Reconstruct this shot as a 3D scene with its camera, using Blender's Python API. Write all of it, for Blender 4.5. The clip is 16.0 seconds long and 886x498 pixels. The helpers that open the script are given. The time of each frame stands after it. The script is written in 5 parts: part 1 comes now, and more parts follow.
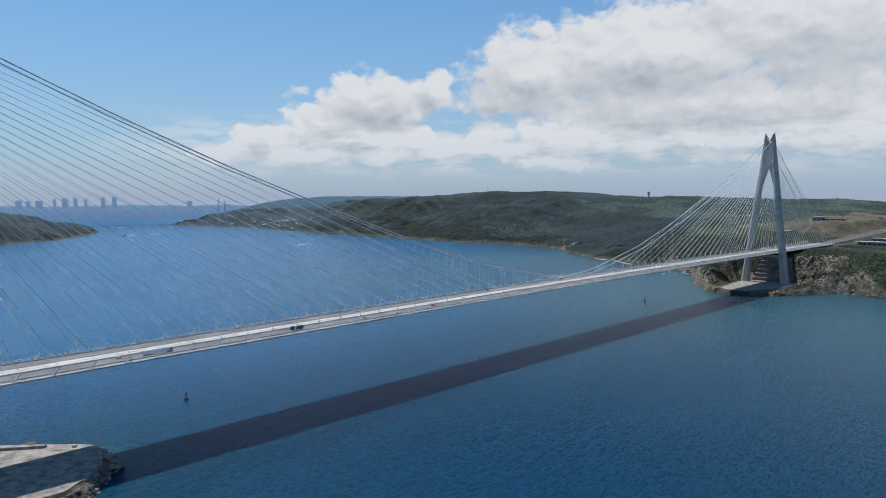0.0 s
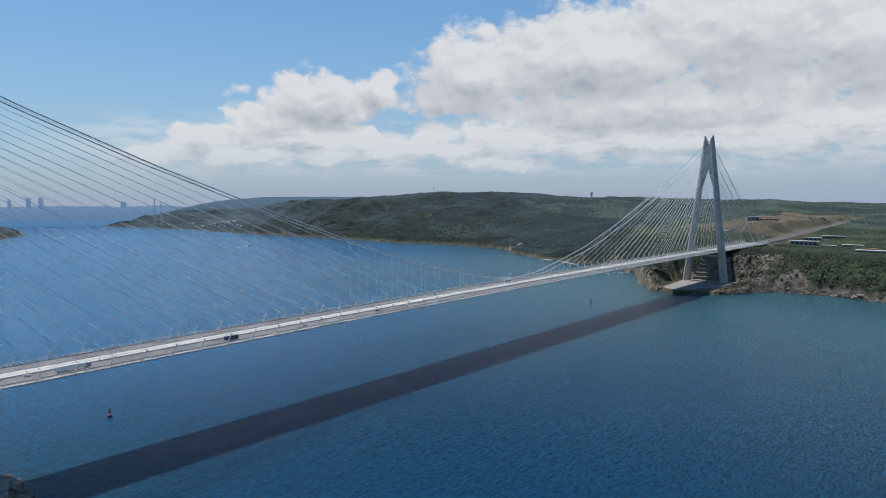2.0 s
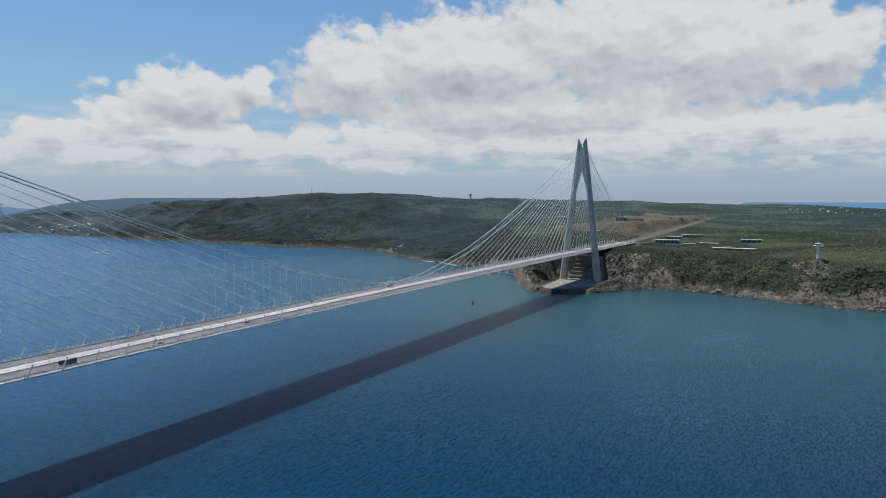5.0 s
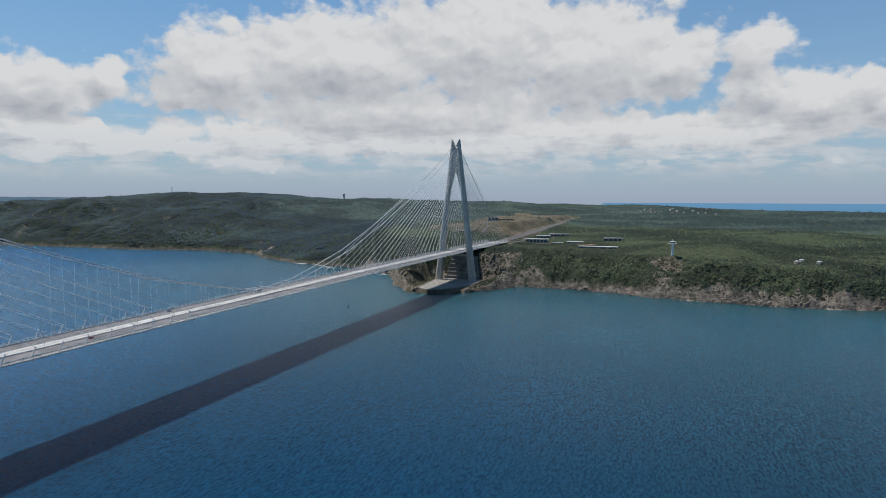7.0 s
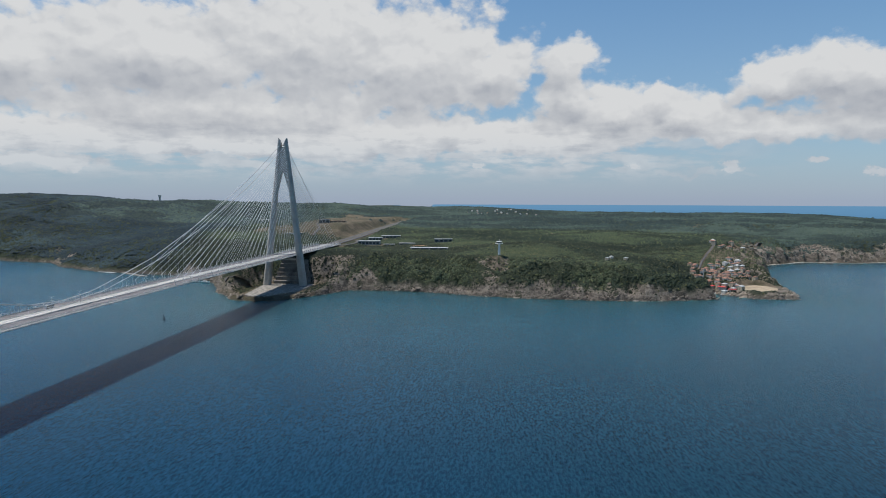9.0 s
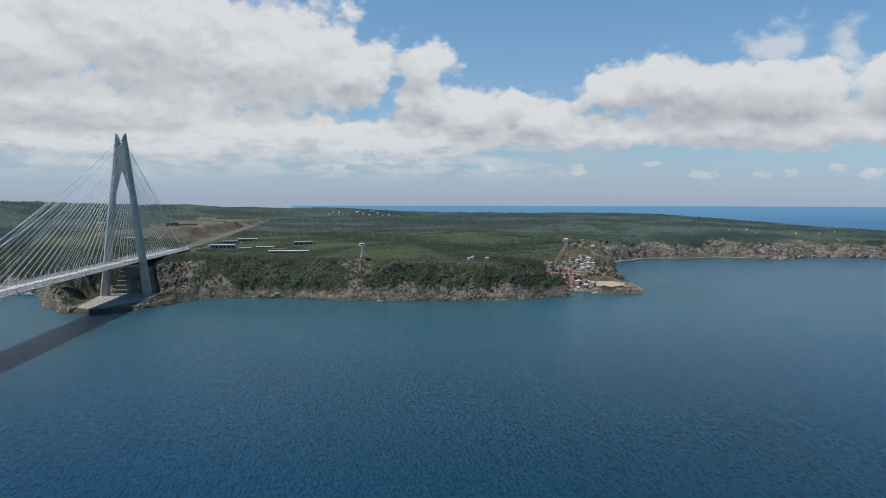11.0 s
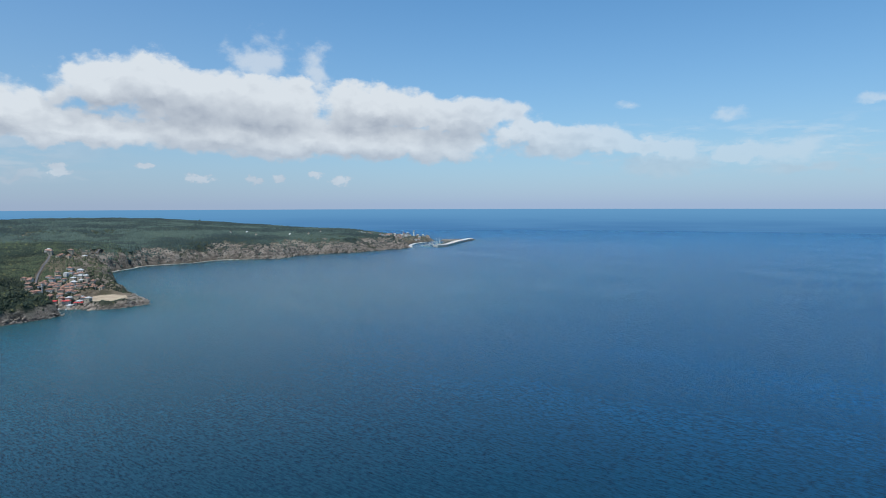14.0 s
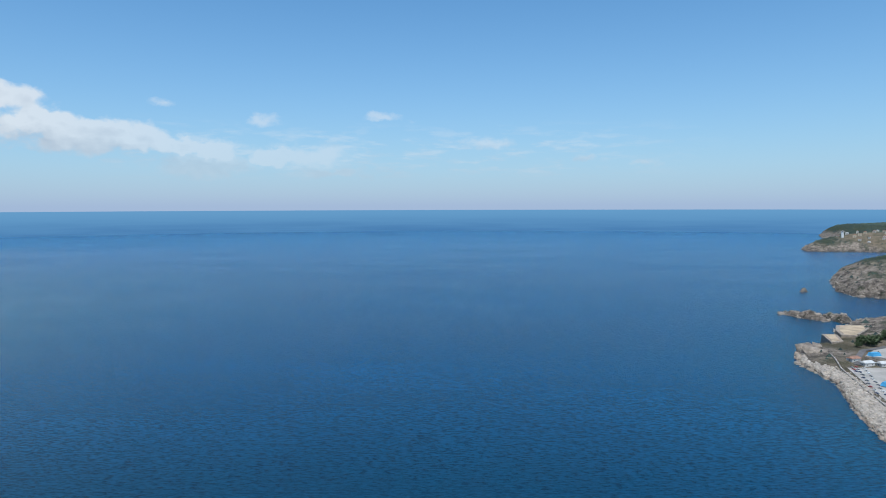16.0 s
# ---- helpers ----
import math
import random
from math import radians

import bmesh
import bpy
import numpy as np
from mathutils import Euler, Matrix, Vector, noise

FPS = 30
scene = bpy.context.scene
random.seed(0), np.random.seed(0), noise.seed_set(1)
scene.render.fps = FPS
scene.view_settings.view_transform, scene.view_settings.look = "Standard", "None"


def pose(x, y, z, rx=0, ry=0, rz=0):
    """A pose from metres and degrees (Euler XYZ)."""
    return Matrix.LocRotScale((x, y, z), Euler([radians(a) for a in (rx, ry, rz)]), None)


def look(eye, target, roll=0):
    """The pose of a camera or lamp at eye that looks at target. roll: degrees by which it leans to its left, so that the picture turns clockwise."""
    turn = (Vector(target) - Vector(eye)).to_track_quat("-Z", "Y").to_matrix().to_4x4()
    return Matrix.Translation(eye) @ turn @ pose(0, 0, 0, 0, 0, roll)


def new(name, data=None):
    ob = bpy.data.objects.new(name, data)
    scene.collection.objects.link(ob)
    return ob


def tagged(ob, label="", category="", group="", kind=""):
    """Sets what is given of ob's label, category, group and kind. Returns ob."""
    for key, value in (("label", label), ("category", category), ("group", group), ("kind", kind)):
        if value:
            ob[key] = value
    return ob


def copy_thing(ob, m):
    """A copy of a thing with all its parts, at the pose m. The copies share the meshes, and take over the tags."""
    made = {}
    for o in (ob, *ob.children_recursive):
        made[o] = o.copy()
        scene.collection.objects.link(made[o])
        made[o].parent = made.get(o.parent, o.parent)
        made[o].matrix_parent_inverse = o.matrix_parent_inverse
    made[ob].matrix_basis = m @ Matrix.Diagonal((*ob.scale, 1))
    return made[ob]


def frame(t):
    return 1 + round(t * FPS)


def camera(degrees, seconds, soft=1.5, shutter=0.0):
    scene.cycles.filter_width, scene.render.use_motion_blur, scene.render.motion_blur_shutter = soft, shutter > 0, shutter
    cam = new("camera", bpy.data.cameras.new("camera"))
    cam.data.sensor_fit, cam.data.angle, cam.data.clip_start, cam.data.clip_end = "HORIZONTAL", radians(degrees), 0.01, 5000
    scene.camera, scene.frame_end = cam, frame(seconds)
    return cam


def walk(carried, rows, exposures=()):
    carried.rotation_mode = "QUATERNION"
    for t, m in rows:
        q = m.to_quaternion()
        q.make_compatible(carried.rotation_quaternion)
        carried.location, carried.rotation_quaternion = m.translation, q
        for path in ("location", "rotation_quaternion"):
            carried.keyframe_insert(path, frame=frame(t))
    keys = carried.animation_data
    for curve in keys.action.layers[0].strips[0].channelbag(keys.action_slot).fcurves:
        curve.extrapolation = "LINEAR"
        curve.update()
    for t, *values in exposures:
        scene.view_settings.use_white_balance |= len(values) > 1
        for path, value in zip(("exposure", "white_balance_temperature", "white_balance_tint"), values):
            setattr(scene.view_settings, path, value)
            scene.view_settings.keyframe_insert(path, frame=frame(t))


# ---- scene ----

# ---- camera ----
cam = camera(68.72, 16.0, soft=0.95)
PATH = [
    (0, pose(1445.51, 513.82, 192.98, 85.330, 0.151, 136.116)),
    (0.5, pose(1441.40, 508.97, 193.44, 85.326, 0.151, 134.937)),
    (1, pose(1436.94, 504.52, 193.72, 85.308, 0.146, 133.781)),
    (1.5, pose(1432.45, 500.62, 193.58, 85.328, 0.163, 132.650)),
    (2, pose(1427.74, 497.02, 193.12, 85.367, 0.134, 131.333)),
    (2.5, pose(1423.08, 493.78, 192.41, 85.386, 0.084, 129.843)),
    (3, pose(1418.28, 490.39, 191.81, 85.380, -0.052, 128.158)),
    (5.5, pose(1392.70, 471.15, 192.53, 85.467, 0.058, 118.621)),
    (6, pose(1387.34, 467.65, 192.53, 85.450, -0.030, 116.235)),
    (6.5, pose(1381.89, 464.73, 192.42, 85.462, -0.054, 113.448)),
    (7, pose(1376.24, 462.21, 192.28, 85.485, -0.103, 109.693)),
    (7.5, pose(1370.39, 460.18, 192.17, 85.521, -0.115, 105.028)),
    (8, pose(1364.51, 458.93, 191.98, 85.583, -0.154, 100.018)),
    (10.5, pose(1335.02, 457.44, 191.40, 85.751, -0.041, 88.225)),
    (11, pose(1328.17, 457.29, 191.22, 85.799, -0.042, 82.783)),
    (11.5, pose(1321.01, 457.47, 190.92, 85.888, -0.031, 76.772)),
    (12, pose(1314.16, 457.87, 190.66, 85.898, -0.050, 70.514)),
    (12.5, pose(1307.22, 458.75, 190.53, 85.961, 0.013, 63.462)),
    (13, pose(1300.13, 460.34, 190.60, 86.018, -0.052, 56.214)),
    (13.5, pose(1293.25, 462.59, 190.78, 86.060, 0.100, 48.453)),
    (14, pose(1287.01, 465.94, 191.06, 86.087, 0.127, 40.507)),
    (14.5, pose(1281.44, 470.22, 191.58, 86.123, 0.119, 31.953)),
    (15, pose(1276.54, 475.39, 192.17, 86.139, 0.140, 22.642)),
    (15.5, pose(1271.87, 480.76, 192.74, 86.153, 0.197, 12.363)),
    (16, pose(1267.19, 486.14, 193.19, 86.142, 0.166, 1.607)),
]
walk(cam, PATH, exposures=[(0, -0.05, 6300, 10), (3, -0.1, 6450, 10), (5.5, -0.14, 6550, 10), (8, -0.16, 6550, 10), (11, -0.1, 6450, 9), (13, -0.04, 6200, 8), (14.5, 0.0, 6000, 7), (16, 0.06, 6000, 7)])

# ---- sky, clouds, sun ----
# clouds: (heading, elevation, half width, half height) in degrees
CUMULUS_WEST = [
    (141.7, 7.9, 5.4, 2.4),
    (136.7, 9.1, 1.7, 1.6),
    (146.5, 6.4, 3.6, 1.5),
    (150.8, 5.0, 3.5, 1.2),
    (153.6, 3.8, 2.9, 0.9),
    (142.0, 3.5, 2.4, 0.7),
    (138.0, 5.4, 1.7, 0.9),
    (143.2, 5.3, 6.3, 1.2),
]
CUMULUS_GREAT = [
    (128.3, 10.5, 5.5, 3.5),
    (118.7, 11.4, 9.6, 4.1),
    (106.5, 13.2, 10.7, 5.0),
    (96.9, 11.6, 8.4, 4.7),
    (90.8, 10.8, 3.5, 2.6),
    (112.9, 7.3, 17.7, 2.4),
    (131.0, 8.4, 2.8, 1.8),
    (84.3, 11.4, 2.4, 1.9),
    (84.2, 8.6, 2.8, 2.1),
    (80.7, 6.9, 3.8, 2.1),
    (82.5, 5.5, 5.1, 1.7),
    (132.4, 4.0, 7.2, 0.8),
    (116.3, 4.7, 6.8, 1.2),
    (105.9, 5.2, 7.4, 1.5),
    (97.2, 4.8, 3.8, 1.4),
    (125.8, 3.1, 5.5, 0.6),
]
CUMULUS_LOW = [
    (80.5, 7.2, 6.0, 2.4),
    (75.0, 7.0, 5.0, 1.9),
    (70.0, 5.8, 6.5, 1.3),
    (88.0, 5.2, 6.0, 1.6),
    (110.0, 4.6, 12.0, 1.3),
    (124.0, 5.2, 9.0, 1.4),
    (136.0, 4.2, 7.0, 1.0),
    (98.0, 5.4, 8.0, 1.7),
    (29.0, 5.4, 5.0, 1.6),
    (22.5, 4.5, 4.6, 1.0),
    (15.5, 4.1, 3.0, 0.7),
    (150.0, 3.6, 8.0, 0.9),
]
CUMULUS_NORTH = [
    (76.6, 8.3, 1.9, 1.3),
    (73.7, 6.9, 3.6, 1.2),
    (67.6, 9.3, 3.4, 1.9),
    (61.4, 8.7, 4.7, 2.3),
    (54.9, 8.1, 4.6, 2.1),
    (57.6, 5.9, 10.5, 1.5),
    (63.8, 9.5, 4.3, 2.2),
    (56.6, 8.4, 6.5, 2.4),
    (45.7, 8.3, 6.1, 1.9),
    (39.0, 7.7, 5.4, 1.7),
    (33.6, 6.3, 3.5, 1.2),
    (50.3, 5.6, 17.8, 1.5),
    (26.2, 5.0, 2.9, 1.1),
]
PUFFS = [
    (71.0, 2.7, 1.0, 0.62),
    (61.0, 2.2, 1.3, 0.52),
    (56.6, 2.1, 0.7, 0.46),
    (54.7, 2.3, 0.6, 0.46),
    (49.3, 2.1, 1.2, 0.56),
    (51.6, 2.6, 0.8, 0.40),
    (65.2, 3.2, 0.8, 0.32),
    (78.6, 2.9, 0.9, 0.35),
    (92.0, 3.0, 0.8, 0.35),
]
THIN = [
    (21.3, 3.5, 6.2, 1.1),
    (12.1, 4.2, 4.4, 1.3),
    (11.2, 2.8, 3.9, 0.6),
    (55.8, 12.0, 2.6, 2.2),
    (51.2, 11.4, 1.8, 2.0),
    (24.8, 8.2, 1.2, 0.4),
    (16.9, 7.1, 1.5, 0.6),
    (-2.2, 5.2, 3.0, 0.6),
    (-10.9, 4.1, 1.3, 0.3),
    (-16.0, 3.7, 1.4, 0.4),
    (6.3, 7.6, 1.8, 0.4),
    (75.8, 2.1, 6.2, 0.3),
    (145.2, 2.3, 14.5, 0.7),
    (105.5, 2.6, 8.4, 0.5),
    (91.8, 5.2, 9.7, 0.7),
]


def cloud_world():
    world = bpy.data.worlds.new("sky")
    scene.world = world
    world.use_nodes = True
    nt = world.node_tree
    nt.nodes.clear()

    def node(kind, **props):
        n = nt.nodes.new(kind)
        for k, v in props.items():
            if k == "op":
                n.operation = v
        return n

    def put(sock, v):
        if isinstance(v, bpy.types.NodeSocket):
            nt.links.new(v, sock)
        else:
            sock.default_value = v

    def m(op, a, b=0.0, c=0.0, clamp=False):
        n = node("ShaderNodeMath", op=op)
        n.use_clamp = clamp
        for i, v in enumerate((a, b, c)):
            put(n.inputs[i], v)
        return n.outputs[0]

    def vm(op, a, b=(0, 0, 0), out=0):
        n = node("ShaderNodeVectorMath", op=op)
        put(n.inputs[0], a)
        put(n.inputs[1], b)
        return n.outputs["Value"] if op == "LENGTH" else n.outputs[out]

    def xyz(a, b, c):
        n = node("ShaderNodeCombineXYZ")
        for i, v in enumerate((a, b, c)):
            put(n.inputs[i], v)
        return n.outputs[0]

    def fbm(vec, scale, detail, rough=0.55):
        n = node("ShaderNodeTexNoise")
        put(n.inputs["Vector"], vec)
        n.inputs["Scale"].default_value = scale
        n.inputs["Detail"].default_value = detail
        n.inputs["Roughness"].default_value = rough
        return n

    def ramp(x, lo, hi):
        n = node("ShaderNodeMapRange")
        n.interpolation_type = "SMOOTHSTEP"
        put(n.inputs[0], x)
        n.inputs[1].default_value, n.inputs[2].default_value = lo, hi
        return n.outputs[0]

    def mixc(f, a, b):
        n = node("ShaderNodeMix")
        n.data_type = "RGBA"
        put(n.inputs[0], f)
        put(n.inputs[6], a)
        put(n.inputs[7], b)
        return n.outputs[2]

    tc = node("ShaderNodeTexCoord")
    sep = node("ShaderNodeSeparateXYZ")
    nt.links.new(tc.outputs["Generated"], sep.inputs[0])
    dx, dy, dz = sep.outputs
    head = m("MULTIPLY", m("ARCTAN2", m("MULTIPLY", dx, -1.0), dy), 57.2958)
    elev = m("MULTIPLY", m("ARCSINE", dz), 57.2958)
    p = xyz(head, m("MULTIPLY", elev, 1.35), 0.0)
    # billows bend the outlines
    w1 = fbm(p, 0.16, 3.0).outputs["Color"]
    w2 = fbm(p, 0.55, 5.0, 0.6).outputs["Color"]
    bend = vm("ADD", vm("MULTIPLY", vm("SUBTRACT", w1, (0.5, 0.5, 0.5)), (3.6, 2.4, 0)),
              vm("MULTIPLY", vm("SUBTRACT", w2, (0.5, 0.5, 0.5)), (1.9, 1.5, 0)))
    q = vm("ADD", xyz(head, elev, 0.0), bend)

    def nearest(blobs, vec):
        d = None
        for h, e, rh, re in blobs:
            k = vm("LENGTH", vm("MULTIPLY", vm("SUBTRACT", vec, (h, e, 0)), (1 / rh, 1 / re, 0)))
            d = k if d is None else m("SMOOTH_MIN", d, k, 0.25)
        return d

    d1 = nearest(CUMULUS_WEST + CUMULUS_GREAT + CUMULUS_LOW + CUMULUS_NORTH, q)
    d_up = nearest(CUMULUS_WEST + CUMULUS_GREAT + CUMULUS_LOW + CUMULUS_NORTH, vm("ADD", q, (-0.5, 1.5, 0)))
    d2 = nearest(THIN, q)
    puff = fbm(p, 0.42, 8.0, 0.60).outputs[0]
    soft = fbm(p, 0.24, 4.0, 0.5).outputs[0]
    soft_up = fbm(vm("ADD", p, (-0.6, 1.6, 0)), 0.24, 4.0, 0.5).outputs[0]
    big = fbm(p, 0.13, 3.0, 0.5).outputs[0]

    def heads(vec):
        n = node("ShaderNodeTexVoronoi")
        n.feature = "SMOOTH_F1"
        put(n.inputs["Vector"], vec)
        for key, v in (("Scale", 0.42), ("Detail", 2.0), ("Roughness", 0.5), ("Lacunarity", 2.1), ("Smoothness", 0.6)):
            n.inputs[key].default_value = v
        return n.outputs["Distance"]

    round_p = vm("ADD", p, vm("MULTIPLY", w2, (1.6, 1.6, 0)))
    head1, head2 = heads(round_p), heads(vm("ADD", round_p, (-0.35, 0.8, 0)))
    dens = m("ADD", m("SUBTRACT", 1.42, d1), m("MULTIPLY", m("SUBTRACT", puff, 0.5), 1.05))
    dens = m("ADD", dens, m("MULTIPLY", m("SUBTRACT", 0.62, head1), 0.55))
    dens = m("SUBTRACT", dens, m("MULTIPLY", ramp(head, 46.0, 12.0), m("ADD", 0.12, m("MULTIPLY", m("SUBTRACT", soft, 0.42), 1.6))))
    cover = m("MULTIPLY", ramp(dens, 0.02, 0.46), m("ADD", 0.45, m("MULTIPLY", ramp(head, 12.0, 46.0), 0.55)))
    thin = m("MULTIPLY", ramp(m("ADD", m("SUBTRACT", 1.15, d2), m("MULTIPLY", m("SUBTRACT", puff, 0.5), 2.4)), 0.0, 1.0), m("ADD", 0.46, m("MULTIPLY", ramp(head, 20.0, 50.0), 0.20)))
    near_p = vm("ADD", xyz(head, elev, 0.0), vm("MULTIPLY", vm("SUBTRACT", w2, (0.5, 0.5, 0.5)), (0.9, 0.5, 0)))
    d3 = nearest(PUFFS, near_p)
    puffs = m("MULTIPLY", ramp(m("ADD", m("SUBTRACT", 1.02, d3), m("MULTIPLY", m("SUBTRACT", fbm(p, 1.3, 6.0, 0.6).outputs[0], 0.5), 2.6)), 0.05, 0.60), 0.95)
    # the rest of the sky carries the same broken cumulus
    away = m("MAXIMUM", ramp(elev, 19.0, 26.0), m("MAXIMUM", ramp(head, -40.0, -60.0), ramp(head, 172.0, 178.0)))
    rest = m("MULTIPLY", ramp(m("ADD", big, m("MULTIPLY", m("SUBTRACT", puff, 0.5), 0.5)), 0.60, 0.74), away)
    # broken low bank towards the land horizon
    bank = fbm(vm("MULTIPLY", p, (0.5, 1.5, 0)), 0.45, 6.0, 0.6).outputs[0]
    bank = m("MULTIPLY", ramp(bank, 0.36, 0.58), m("MULTIPLY", m("MULTIPLY", ramp(head, 62.0, 84.0), ramp(head, 168.0, 150.0)), m("MULTIPLY", ramp(elev, 7.5, 4.5), ramp(elev, 0.8, 3.0))))
    bank = m("MULTIPLY", bank, 0.88)
    streaks = fbm(vm("MULTIPLY", p, (0.6, 2.2, 0)), 0.42, 6.0, 0.6).outputs[0]
    streaks = m("MULTIPLY", ramp(streaks, 0.46, 0.66), m("MULTIPLY", m("MULTIPLY", ramp(head, 34.0, 26.0), ramp(head, -24.0, -6.0)), m("MULTIPLY", ramp(elev, 7.5, 5.0), ramp(elev, 1.8, 3.2))))
    streaks = m("MULTIPLY", streaks, 0.36)
    cover = m("MAXIMUM", m("MAXIMUM", m("MAXIMUM", cover, m("MAXIMUM", thin, puffs)), rest), m("MAXIMUM", bank, streaks))
    relief = m("ADD", m("MULTIPLY", m("SUBTRACT", soft, soft_up), 0.42), m("MULTIPLY", m("SUBTRACT", head2, head1), 0.40))
    tops = m("MULTIPLY", m("MINIMUM", m("MAXIMUM", m("SUBTRACT", d_up, d1), -0.5), 0.6), 0.72)
    thick = ramp(dens, 0.25, 1.2)
    base = m("MULTIPLY", thick, m("MULTIPLY", ramp(m("ADD", elev, m("MULTIPLY", m("SUBTRACT", big, 0.5), 9.0)), 13.0, 7.0), ramp(elev, 2.0, 6.0)))
    lit = m("ADD", m("ADD", m("SUBTRACT", 0.76, m("MULTIPLY", base, 0.36)), tops), m("ADD", relief, m("ADD", m("MULTIPLY", puffs, 0.3), m("MULTIPLY", m("MAXIMUM", bank, streaks), 0.45))), clamp=True)
    cloud = mixc(lit, CLOUD_SHADE, CLOUD_LIT)
    far = ramp(elev, 6.5, 0.0)
    sky = node("ShaderNodeTexSky")
    sky.sky_type = "NISHITA"
    sky.sun_disc = False
    sky.sun_elevation, sky.sun_rotation = radians(SUN_UP), radians(180)
    sky.altitude, sky.air_density, sky.dust_density, sky.ozone_density = 150, 1.0, 0.0, 3.0
    bg_sky = node("ShaderNodeBackground")
    deep = node("ShaderNodeHueSaturation")
    deep.inputs["Saturation"].default_value = SKY_DEPTH
    nt.links.new(sky.outputs[0], deep.inputs["Color"])
    # sea haze pales the lowest degrees
    haze = m("MULTIPLY", m("POWER", 2.718, m("MULTIPLY", m("MAXIMUM", elev, 0.0), m("SUBTRACT", m("MULTIPLY", ramp(head, 30.0, 75.0), 0.03), 0.105))), 0.92)
    put(bg_sky.inputs[0], mixc(haze, vm("MULTIPLY", deep.outputs[0], (0.83, 1.06, 1.04)), mixc(ramp(head, 30.0, 75.0), tuple(c / SKY_STRENGTH for c in HAZE[:3]) + (1,), tuple(c / SKY_STRENGTH for c in HAZE_LAND[:3]) + (1,))))
    bg_sky.inputs[1].default_value = SKY_STRENGTH
    bg_cloud = node("ShaderNodeBackground")
    put(bg_cloud.inputs[0], mixc(m("MULTIPLY", far, 0.35), cloud, CLOUD_FAR))
    bg_cloud.inputs[1].default_value = CLOUD_STRENGTH
    mix = node("ShaderNodeMixShader")
    put(mix.inputs[0], m("MULTIPLY", cover, m("SUBTRACT", 1.0, m("MULTIPLY", far, 0.3))))
    nt.links.new(bg_sky.outputs[0], mix.inputs[1])
    nt.links.new(bg_cloud.outputs[0], mix.inputs[2])
    out = node("ShaderNodeOutputWorld")
    nt.links.new(mix.outputs[0], out.inputs[0])


SUN_UP = 69.0
SKY_STRENGTH = 0.124
CLOUD_STRENGTH = 1.0
SKY_DEPTH = 1.18
HAZE = (0.335, 0.418, 0.610, 1)
HAZE_LAND = (0.318, 0.385, 0.540, 1)
CLOUD_LIT = (0.74, 0.755, 0.77, 1)
CLOUD_SHADE = (0.36, 0.395, 0.46, 1)
CLOUD_FAR = (0.50, 0.56, 0.66, 1)
cloud_world()
sun = new("sun", bpy.data.lights.new("sun", "SUN"))
sun.data.energy, sun.data.angle, sun.data.color = 5.0, radians(0.53), (1.0, 0.965, 0.90)
sun.matrix_world = look((0, -math.cos(radians(SUN_UP)), math.sin(radians(SUN_UP))), (0, 0, 0))

# ---- noise and plan ----


def lattice(ix, iy, seed):
    h = (ix * 374761393 + iy * 668265263 + seed * 974634777) & 0xFFFFFFFF
    h = ((h ^ (h >> 13)) * 1274126177) & 0xFFFFFFFF
    return ((h ^ (h >> 16)) & 0xFFFF) / 65535.0


def value_noise(x, y, seed=0):
    ix, iy = np.floor(x).astype(np.int64), np.floor(y).astype(np.int64)
    fx, fy = x - ix, y - iy
    fx, fy = fx * fx * (3 - 2 * fx), fy * fy * (3 - 2 * fy)
    a, b = lattice(ix, iy, seed), lattice(ix + 1, iy, seed)
    c, d = lattice(ix, iy + 1, seed), lattice(ix + 1, iy + 1, seed)
    return (a + (b - a) * fx) * (1 - fy) + (c + (d - c) * fx) * fy


def fractal(x, y, size, octaves=4, seed=0, ridged=False):
    total, amp, norm = 0.0, 1.0, 0.0
    for i in range(octaves):
        n = value_noise(x / size, y / size, seed + i)
        total = total + amp * (1 - np.abs(2 * n - 1) if ridged else n)
        norm += amp
        amp, size = amp * 0.5, size * 0.5
    return total / norm


def smooth(a, b, x):
    t = np.clip((x - a) / (b - a), 0, 1)
    return t * t * (3 - 2 * t)


# shorelines of the two continents, the islets and the far breakwater
EUROPE = [(-300, -4900), (-356, -3982), (-497, -3347), (-465, -2450), (-506, -1678), (-484, -1438), (-551, -1181), (-487, -886),
          (-384, -788), (-263, -596), (-250, -510), (-200, -330), (-110, -215), (-34, -171), (59, -121), (150, -60), (176, 0), (154, 42),
          (125, 75), (75, 104), (5, 140), (7, 247), (24, 319), (64, 431), (95, 565), (107, 663), (91, 767), (62, 880), (20, 885), (-16, 862),
          (-38, 899), (2, 925), (44, 960), (54, 1000), (46, 1043), (-10, 1062), (-90, 1070), (-188, 1092), (-531, 1191), (-600, 1209), (-730, 1400), (-717, 1550),
          (-760, 1660), (-665, 1850), (-726, 2004), (-674, 2241), (-696, 2555), (-800, 2640), (-900, 2790)]
EUROPE_BACK = [(-930, 2930), (-980, 3050), (-1100, 3130), (-1700, 3250), (-5200, 3300), (-5200, -4900)]
MOLE = [(-648, 2651), (-614, 2712), (-740, 2940), (-872, 3275), (-925, 3200), (-960, 3060), (-900, 3040), (-780, 2900), (-690, 2730)]
ASIA = [(1613, 1012), (1632, 1079), (1671, 1184), (1676, 1271), (1698, 1315), (1745, 1362), (1810, 1440), (1890, 1524), (2000, 1548),
        (2150, 1560), (2300, 1640), (2200, 1760), (2089, 1858), (2105, 1948), (2202, 2145), (2350, 2300), (2700, 2500), (3150, 2800),
        (2967, 3121), (2683, 3189), (2720, 3290), (2950, 3500), (3200, 3950), (3486, 4564), (5600, 4700), (5600, -4700)]
